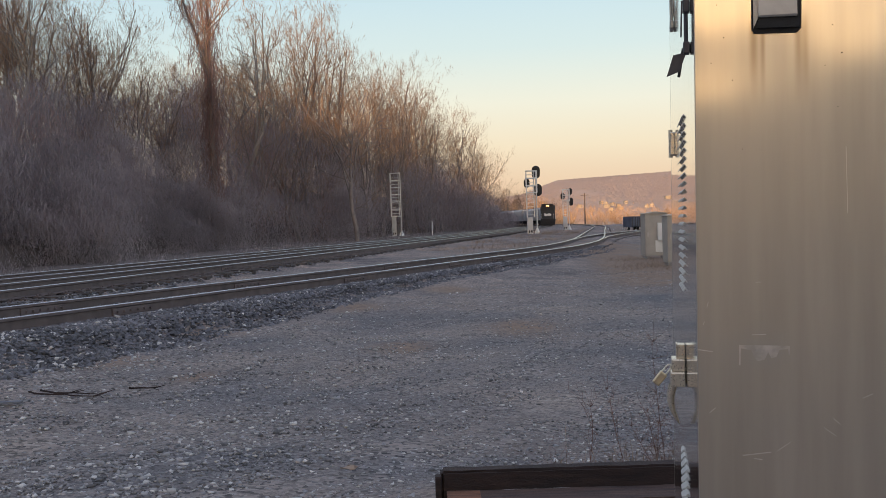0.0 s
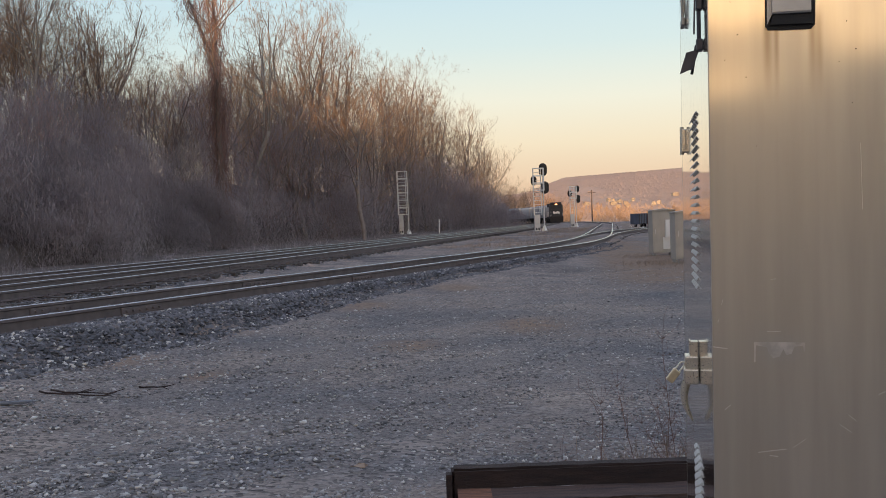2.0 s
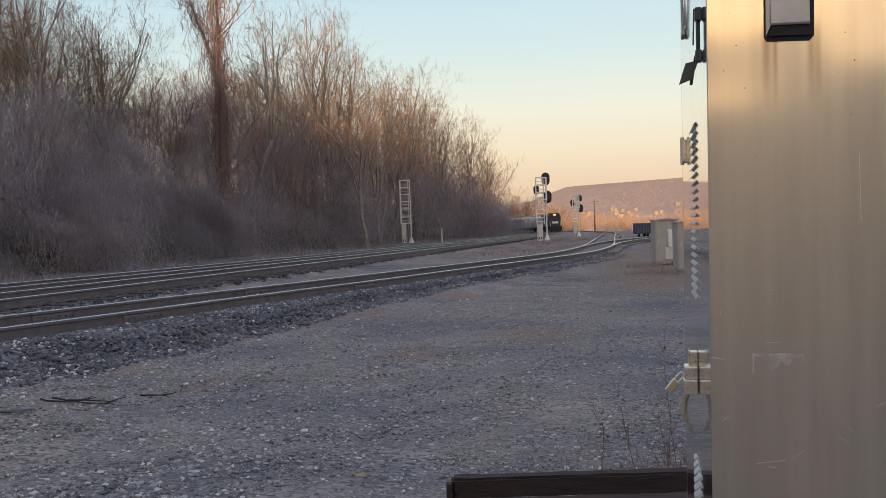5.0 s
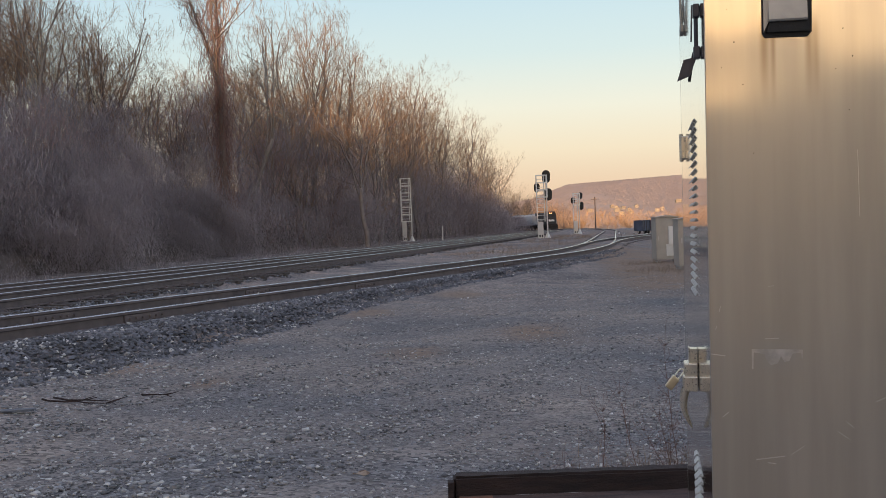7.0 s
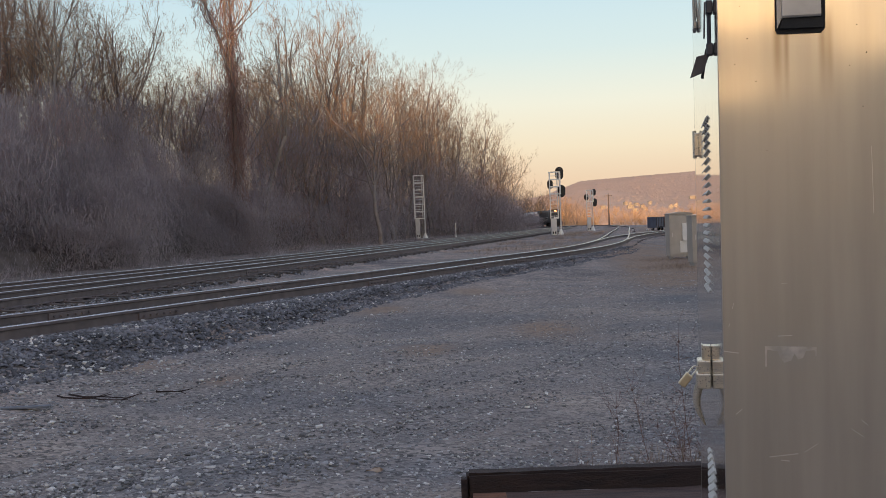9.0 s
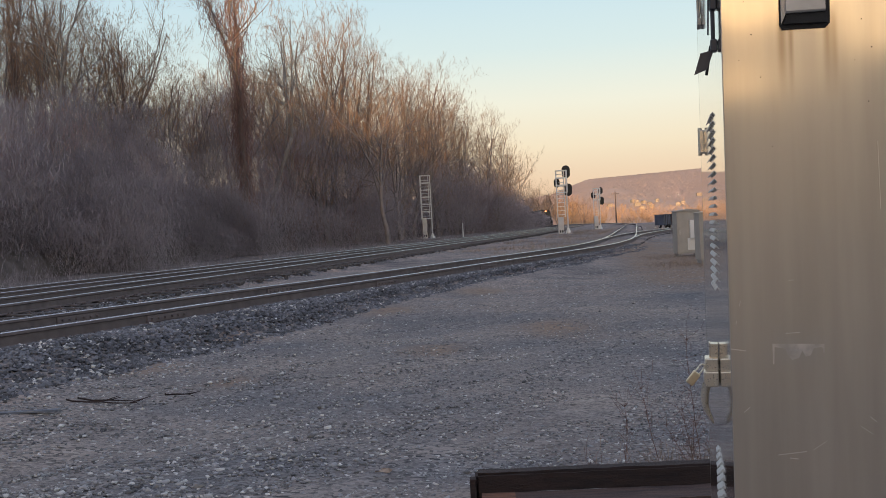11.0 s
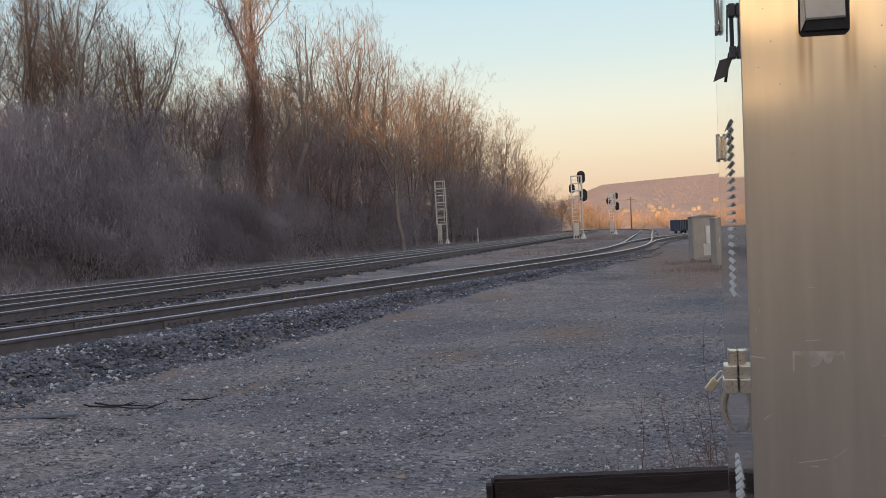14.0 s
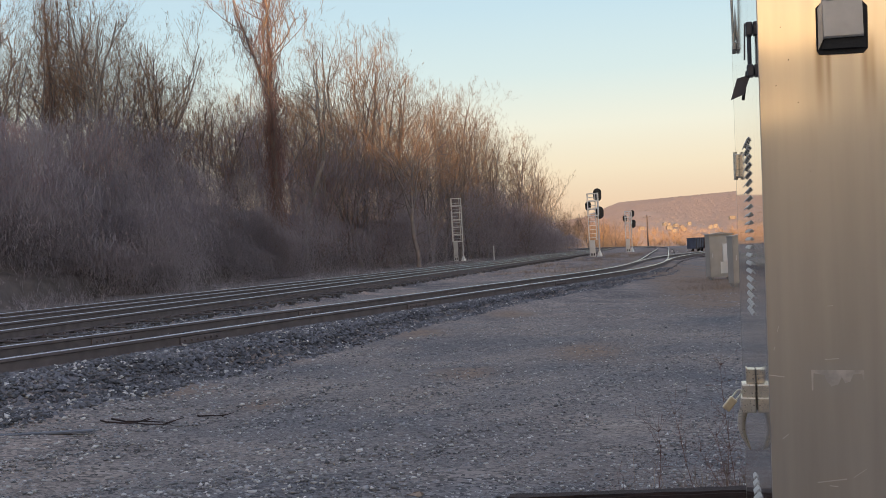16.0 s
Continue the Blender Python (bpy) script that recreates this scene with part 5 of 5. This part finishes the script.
# ---- relay cases down the yard ----
def far_case(label, x, y, w, d, h, turn, meter):
    root = thing("relay_case", label, "relay case", at=pose(x, y, 0, 0, 0, turn))
    part("body", boxed(0, w, 0, d, 0.10, h, 0.008), CASE, root)
    part("roof", prismed([(-0.03, h), (w + 0.03, h), (w + 0.03, h + 0.02), (w / 2, h + 0.075), (-0.03, h + 0.02)], -0.04, d + 0.04), CASE, root)
    for lx in (0.04, w - 0.10):
        part("leg", boxed(lx, lx + 0.06, 0.05, d - 0.05, -0.2, 0.10), CONCRETE, root)
    door = part("door", boxed(0.04, w - 0.05, -0.018, -0.002, 0.16, h - 0.06, 0.004), CASE, root)
    part("hinge_strip", boxed(w - 0.045, w - 0.03, -0.022, -0.002, 0.2, h - 0.1), UNDER, root)
    if meter:
        part("switch_box", boxed(0.42, 0.64, -0.13, -0.018, 0.62, 1.22, 0.01), WHITE, door, "pale switch box on the door")
        vent = part("vent_panel", boxed(0.34, 0.63, -0.03, -0.018, 0.22, 0.62, 0.004), WHITE, door, "pale ribbed vent panel")
        for k in range(7):
            part("vent_rib", boxed(0.36 + k * 0.036, 0.378 + k * 0.036, -0.045, -0.03, 0.24, 0.60, 0.003), WHITE, vent)
    part("door_handle", boxed(0.08, 0.10, -0.05, -0.018, 0.75, 0.9, 0.004), ALU, door)
    return root


far_case("grey metal relay case with pale switch box and vent", 7.36, 36.4, 0.78, 0.75, 1.53, 0, True)
far_case("plain grey relay case standing on short legs", 6.85, 30.7, 0.80, 0.7, 1.43, 0, False)


# ---- signals ----
def signal_head(parent, x, y, z, w, h, lens=True):
    """An oval black background plate with hooded lenses, seen from behind."""
    bm = bmesh.new()
    n = 20
    out = []
    for k in range(n):
        a = 2 * math.pi * k / n
        cx, cz = math.cos(a) * w / 2, math.sin(a) * w / 2
        out.append((x + cx, z + cz + (h - w) / 2 * (1 if cz >= 0 else -1)))
    prism(bm, out, y - 0.02, y + 0.02)
    head = part("signal_head", bm, BLACK, parent, "black oval signal background")
    box1 = boxed(x - w * 0.22, x + w * 0.22, y - 0.30, y - 0.02, z - h * 0.36, z + h * 0.36, 0.03)
    part("lamp_housing", box1, BLACK, head)
    for dz in (-h * 0.25, 0, h * 0.25):
        part("hood", rodded((x, y + 0.02, z + dz), (x, y + 0.30, z + dz), 0.11, 0.12), BLACK, head)
    return head


def mast(label, x, y, height, lean, wide, cage_from, case_h, rungs, heads):
    root = thing("railway_signal", label, "railway signal", "signals along the tracks", at=pose(x, y, 0, 0, lean, 0))
    part("post", rodded((wide, 0, 0.55), (wide, 0, height), 0.075, 0.065, 12), ALU, root)
    part("post_base", rodded((wide, 0, 0.0), (wide, 0, 0.75), 0.36, 0.08, 4), WHITE, root, "flared white post foot")
    part("footing", boxed(-0.6, wide + 0.5, -0.5, 0.5, -0.25, 0.06, 0.03), CONCRETE, root)
    part("relay_box", boxed(-0.30, 0.26, -0.3, 0.3, 0.06, case_h, 0.02), ALU, root, "weathered grey equipment box")
    for k in range(2):
        part("box_slot", boxed(-0.2 + 0.24 * k, -0.06 + 0.24 * k, -0.32, -0.3, 0.25, 0.5, 0.01), BLACK, root)
    for px in (-0.28, wide - 0.22):
        part("ladder_rail", boxed(px - 0.05, px + 0.05, 0.16, 0.26, case_h, height, 0.008), WHITE, root)
    for px in (-0.34, wide + 0.03):
        part("cage_upright", boxed(px - 0.06, px + 0.06, -0.45, -0.33, cage_from, height, 0.008), WHITE, root)
    for k in range(rungs):
        z = cage_from + (height - cage_from) * k / (rungs - 1)
        part("cage_ring", boxed(-0.38, wide + 0.07, -0.46, -0.36, z - 0.065, z + 0.065, 0.008), WHITE, root)
        part("cage_arm", boxed(-0.38, -0.31, -0.38, 0.2, z - 0.04, z + 0.04), WHITE, root)
    steps = int((height - case_h) / 0.42)
    for k in range(steps):
        z = case_h + 0.25 + k * 0.42
        part("rung", rodded((-0.28, 0.21, z), (wide - 0.22, 0.21, z), 0.03, sides=6), WHITE, root)
    for hx, hz, w, h in heads:
        signal_head(root, hx, 0.35, hz, w, h)
    return root


mast("white caged signal mast with ladder beside the bank", -4.36, 139, 8.15, -0.45, 0.92, 2.6, 2.7, 7, [])
mast("signal mast with three black oval heads between tracks", 10.66, 112, 6.66, -0.2, 0.72, 4.4, 1.85, 4, [(0.78, 6.55, 0.86, 1.35), (0.93, 4.68, 0.86, 1.30), (-0.22, 5.42, 0.62, 0.95)])
mast("smaller signal mast with black heads down the line", 19.57, 153, 5.85, 0.4, 0.55, 4.2, 2.0, 3, [(0.78, 5.55, 0.62, 0.95), (-0.28, 4.9, 0.62, 0.9), (0.90, 4.1, 0.64, 1.15)])
post = thing("marker_post", "short white marker post beside the outer track", "post", at=pose(0.5, 139, 0))
part("post", rodded((0, 0, -0.2), (0, 0, 1.78), 0.075, 0.07), WHITE, post)
part("cap", rodded((0, 0, 1.78), (0, 0, 1.83), 0.085, 0.05), WHITE, post)


def utility_pole(x, y, z, h):
    root = thing("utility_pole", "tall brown wooden utility pole at the yard's end", "utility pole", at=pose(x, y, z))
    part("pole", rodded((0, 0, -1), (0, 0, h), 0.24, 0.15, 10), POLE, root)
    part("crossarm", boxed(-1.2, 1.2, -0.08, 0.08, h - 0.8, h - 0.62, 0.01), POLE, root)
    for o in (-1.05, -0.4, 0.4, 1.05):
        part("insulator", rodded((o, 0, h - 0.62), (o, 0, h - 0.42), 0.07, 0.05, 8), HOODGREY, root)


utility_pole(48.3, 330, float(terrain(np.array([48.3]), np.array([330.0]))[0][0]), 9.8 - float(terrain(np.array([48.3]), np.array([330.0]))[0][0]))


def trailer(x, y, w, d, h, turn, label, paint):
    root = thing("utility_trailer", label, "trailer", "trailers by the spur", at=pose(x, y, 0, 0, 0, turn))
    part("box_body", boxed(0, w, 0, d, 0.35, h, 0.03), paint, root)
    part("roof", boxed(-0.03, w + 0.03, -0.03, d + 0.03, h, h + 0.05, 0.01), paint, root)
    for k in range(5):
        part("side_rib", boxed(w * (0.08 + 0.2 * k), w * (0.08 + 0.2 * k) + 0.06, -0.04, 0, 0.4, h, 0.008), UNDER, root)
    part("rear_door", boxed(0.1, w - 0.1, -0.02, 0.02, 0.45, h - 0.1, 0.01), paint, root)
    for wx in (0.05, w - 0.25):
        wheel = part("wheel", rodded((wx, d * 0.5, 0.32), (wx + 0.2, d * 0.5, 0.32), 0.32, sides=18), UNDER, root)
        part("rim", rodded((wx - 0.01, d * 0.5, 0.32), (wx + 0.21, d * 0.5, 0.32), 0.17, sides=12), ALU, wheel)
    part("tow_bar", boxed(w / 2 - 0.05, w / 2 + 0.05, -1.0, 0, 0.4, 0.48), UNDER, root)


trailer(24.65, 130, 1.05, 3.2, 1.62, 8, "dark blue box trailer parked past the spur", TRAILER)
trailer(25.85, 130.5, 1.15, 3.2, 1.60, 8, "faded red box trailer beside a blue one", FADED)
for k, (x, y, s) in enumerate(((22.2, 122, 0.5), (24.6, 127, 0.4), (26.2, 126, 0.5), (20.4, 118, 0.35), (18.8, 112, 0.3))):
    ob = new("rubble_lump", rocks("rubble_lump", [(0, 0, 0)], [s], np.random.default_rng(k), PALE_STONE))
    ob.matrix_world = pose(x, y, float(terrain(np.array([x]), np.array([y]))[0][0]) + 0.08)
    tagged(ob, "pale lump of broken concrete by the spur", "rubble", "rubble by the spur")


# ---- houses across the valley ----
def house(x, y, z, w, d, h, turn, roof_h):
    root = thing("house", "pale house on the far slope in low sun", "house", "houses across the valley", at=pose(x, y, z, 0, 0, turn))
    part("wall", boxed(-w / 2, w / 2, -d / 2, d / 2, -2.2, h), HOUSE, root)
    part("roof", prismed([(-w / 2 - 0.5, h), (w / 2 + 0.5, h), (0, h + roof_h)], -d / 2 - 0.5, d / 2 + 0.5), ROOF, root)
    for k in range(3):
        for zz in (h - 1.3,):
            win = part("window", boxed(-w * 0.36 + k * w * 0.3, -w * 0.36 + k * w * 0.3 + 0.6, -d / 2 - 0.08, -d / 2 + 0.02, zz, zz + 0.6), PANE, root)
            part("window_sill", boxed(-w * 0.36 + k * w * 0.3 - 0.1, -w * 0.36 + k * w * 0.3 + 0.7, -d / 2 - 0.16, -d / 2 - 0.08, zz - 0.15, zz), HOUSE, win)
    part("door", boxed(w * 0.32, w * 0.32 + 0.8, -d / 2 - 0.06, -d / 2 + 0.02, -2.2, h - 0.3), ROOF, root)


for x, y, z, w, d, h, turn, rh in ((146, 900, 17.6, 8, 8, 3, 12, 2), (150, 900, 14.4, 13, 9, 4.2, 0, 2.4), (155, 905, 11.6, 12, 9, 4.5, -8, 2.5), (160, 900, 14.5, 8, 8, 3.4, 6, 2), (152, 912, 17.0, 7, 8, 3, -14, 2), (157.5, 915, 16.4, 9, 8, 3, 20, 1.8), (163, 908, 12.6, 7, 8, 3.4, 3, 2),
                                   (128, 905, 15.0, 12, 8, 3, 5, 1.6), (168, 910, 17.2, 7, 8, 3, 9, 2), (184, 900, 13.2, 10, 9, 4.6, -12, 2.4), (189, 906, 14.2, 8, 8, 4.2, 0, 2.2), (203, 905, 20.5, 14, 9, 3, 4, 1.6), (214, 905, 18.5, 9, 8, 3.4, -4, 2)):
    house(x, y, z - 1.1, w * 0.36, d * 0.45, h * 0.10, turn, rh * 0.30)


# ---- the train ----
def bogie(parent, y, axles, gauge=0.72):
    b = part("bogie", boxed(-1.15, 1.15, y - 0.9 * axles + 0.7, y + 0.9 * axles - 0.7, 0.35, 0.75, 0.04), UNDER, parent)
    for k in range(axles):
        yy = y + (k - (axles - 1) / 2) * 1.75
        for s in (-1, 1):
            part("wheel", rodded((s * 0.68, yy, 0.48), (s * 0.82, yy, 0.48), 0.48, sides=18), UNDER, b)


def locomotive():
    """A wide-nosed diesel, cab end toward -y."""
    root = thing("locomotive", "black wide-nosed diesel locomotive with lit orange headlight", "locomotive")
    part("frame", boxed(-1.5, 1.5, 0.2, 21.8, 1.05, 1.45, 0.03), UNDER, root)
    part("fuel_tank", boxed(-1.4, 1.4, 8.2, 13.6, 0.35, 1.05, 0.15), UNDER, root)
    hood_ = part("long_hood", boxed(-0.95, 0.95, 5.2, 21.2, 1.45, 4.35, 0.08), LOCO, root)
    for s in (-1, 1):
        for k in range(5):
            part("grille", boxed(s * 0.95 - 0.03, s * 0.95 + 0.03, 7 + 2.7 * k, 9 + 2.7 * k, 2.0, 3.9, 0.01), UNDER, hood_)
    part("radiator", boxed(-1.45, 1.45, 16.5, 20.6, 3.75, 4.55, 0.1), LOCO, hood_)
    cab_ = part("cab", prismed([(-1.52, 1.45), (1.52, 1.45), (1.52, 3.9), (1.15, 4.55), (-1.15, 4.55), (-1.52, 3.9)], 2.3, 5.2), LOCO, root)
    part("roof_lip", boxed(-1.25, 1.25, 2.2, 5.3, 4.54, 4.64, 0.03), LOCO, cab_)
    for x in (-0.72, 0.72):
        part("windshield", boxed(x - 0.52, x + 0.52, 2.26, 2.31, 3.2, 3.95, 0.03), GLASS, cab_)
    for s in (-1, 1):
        for yy in (2.7, 3.9):
            part("side_window", boxed(s * 1.52 - 0.02, s * 1.52 + 0.02, yy, yy + 0.9, 3.05, 3.85), GLASS, cab_)
    nose = part("nose", prismed([(-1.35, 1.45), (1.35, 1.45), (1.35, 2.6), (0.95, 3.15), (-0.95, 3.15), (-1.35, 2.6)], 0.85, 2.3), LOCO, root)
    part("emblem", prismed([(-0.75, 2.15), (-0.4, 2.05), (0.1, 2.12), (0.7, 2.05), (0.8, 2.45), (0.3, 2.62), (-0.2, 2.5), (-0.7, 2.66)], 0.82, 0.85), WHITE, nose, "plain white emblem shape")
    part("headlight_box", boxed(-0.34, 0.34, 2.12, 2.28, 4.05, 4.4, 0.03), LOCO, cab_)
    for x in (-0.15, 0.15):
        part("headlight", rodded((x, 2.13, 4.22), (x, 2.07, 4.22), 0.13, sides=16), LAMP, cab_, "glowing orange headlight")
    for x in (-0.95, 0.95):
        part("ditch_light", rodded((x, 0.42, 1.72), (x, 0.36, 1.72), 0.09, sides=12), GLASS, root)
        part("number_board", boxed(x * 0.85 - 0.28, x * 0.85 + 0.28, 2.24, 2.29, 4.08, 4.32), UNDER, cab_)
    part("pilot", prismed([(-1.45, 0.15), (1.45, 0.15), (1.5, 1.1), (-1.5, 1.1)], 0.1, 0.35), UNDER, root)
    part("coupler", boxed(-0.18, 0.18, -0.45, 0.2, 0.75, 1.05, 0.05), UNDER, root)
    for s in (-1, 1):
        part("handrail", rodded((s * 1.45, 5.3, 2.45), (s * 1.45, 21.3, 2.45), 0.03, sides=6), WHITE, root)
        for k in range(8):
            part("stanchion", rodded((s * 1.45, 5.5 + 2.2 * k, 1.45), (s * 1.45, 5.5 + 2.2 * k, 2.45), 0.025, sides=6), WHITE, root)
        for k in range(4):
            part("step", boxed(s * 1.2 - 0.25, s * 1.2 + 0.25, 0.3, 0.6, 0.35 + 0.28 * k, 0.39 + 0.28 * k), UNDER, root)
        part("front_rail", rodded((s * 1.25, 0.3, 1.2), (s * 1.25, 0.3, 2.5), 0.03, sides=6), WHITE, root)
    bogie(root, 4.6, 3)
    bogie(root, 17.4, 3)
    return root


def hopper_car(rounded):
    """A covered hopper: ribbed or smooth sides, sloped ends, roof walk, chutes underneath."""
    root = thing("hopper_car", "weathered grey covered hopper car", "freight car", "cars of the train")
    side = [(-1.55, 1.25), (1.55, 1.25), (1.58, 3.9), (1.3, 4.35), (-1.3, 4.35), (-1.58, 3.9)] if not rounded else [(-1.3, 1.2), (1.3, 1.2), (1.55, 1.9), (1.6, 3.0), (1.5, 3.8), (1.1, 4.3), (-1.1, 4.3), (-1.5, 3.8), (-1.6, 3.0), (-1.55, 1.9)]
    body = part("body", prismed(side, 1.5, 13.5), CARGREY, root)
    part("sill", boxed(-1.4, 1.4, 0.1, 14.9, 1.02, 1.26, 0.02), UNDER, root)
    for y0, y1, t in ((0.5, 1.5, 1), (14.5, 13.5, -1)):
        bm = bmesh.new()
        prism(bm, [(0, 1.3), (0, 3.9), (1, 4.3), (1, 1.3)], -1.4, 1.4, Matrix(((0, 1, 0, 0), (y1 - y0, 0, 0, y0), (0, 0, 1, 0), (0, 0, 0, 1))))
        part("slope_sheet", bm, CARGREY, root)
    part("roof_walk", boxed(-0.35, 0.35, 1.0, 14.0, 4.38, 4.44), UNDER, root)
    for k in range(4):
        part("hatch", rodded((0, 3 + 3 * k, 4.33), (0, 3 + 3 * k, 4.47), 0.45, sides=16), CARGREY, root)
    if not rounded:
        for s in (-1, 1):
            for k in range(9):
                part("side_rib", boxed(s * 1.58 - 0.05, s * 1.58 + 0.05, 1.8 + 1.4 * k, 1.92 + 1.4 * k, 1.3, 3.85), CARGREY, body)
    for k in range(3):
        part("chute", prismed([(-1.2, 1.05), (1.2, 1.05), (0.4, 0.35), (-0.4, 0.35)], 3.6 + 2.8 * k, 5.4 + 2.8 * k), UNDER, root)
    for y in (0.35, 14.6):
        for x in (-1.2, -0.75):
            part("ladder_rail", boxed(x - 0.03, x + 0.03, y - 0.03, y + 0.03, 1.2, 4.2), CARGREY, root)
    bogie(root, 1.9, 2)
    bogie(root, 13.1, 2)
    return root


loco = locomotive()
first = [hopper_car(True), hopper_car(False)]
cars = [first[0], first[1]] + [copy_thing(first[k % 2], Matrix()) for k in range(8)]


# ---- what moves ----
SPEED = 8.0   # metres a second, away from the camera round the bend


def on_track(s0, length, t):
    """Pose of a car whose near end is s0 metres along the bend at the start, both ends on the rails."""
    s = s0 + SPEED * t - float(np.interp(t, [0, 3, 5, 7, 8, 9, 10, 11.5, 13, 16], [0, 0, 3.2, 7.4, 8.4, 7.6, 4.4, -1.5, -5.5, -9.5]))
    ax, ay, _ = arc(s + length * 0.12)
    bx, by, _ = arc(s + length * 0.88)
    a = math.atan2(bx - ax, by - ay)
    return pose(ax - math.sin(a) * length * 0.12, ay - math.cos(a) * length * 0.12, RAIL_TOP - 0.01, 0, 0, -math.degrees(a))


def motions():
    times = [0.5 * k for k in range(33)]
    walk(loco, [(t, on_track(0, 22, t)) for t in times])
    for k, car in enumerate(cars):
        walk(car, [(t, on_track(23.2 + 15.9 * k, 15, t)) for t in times])


motions()
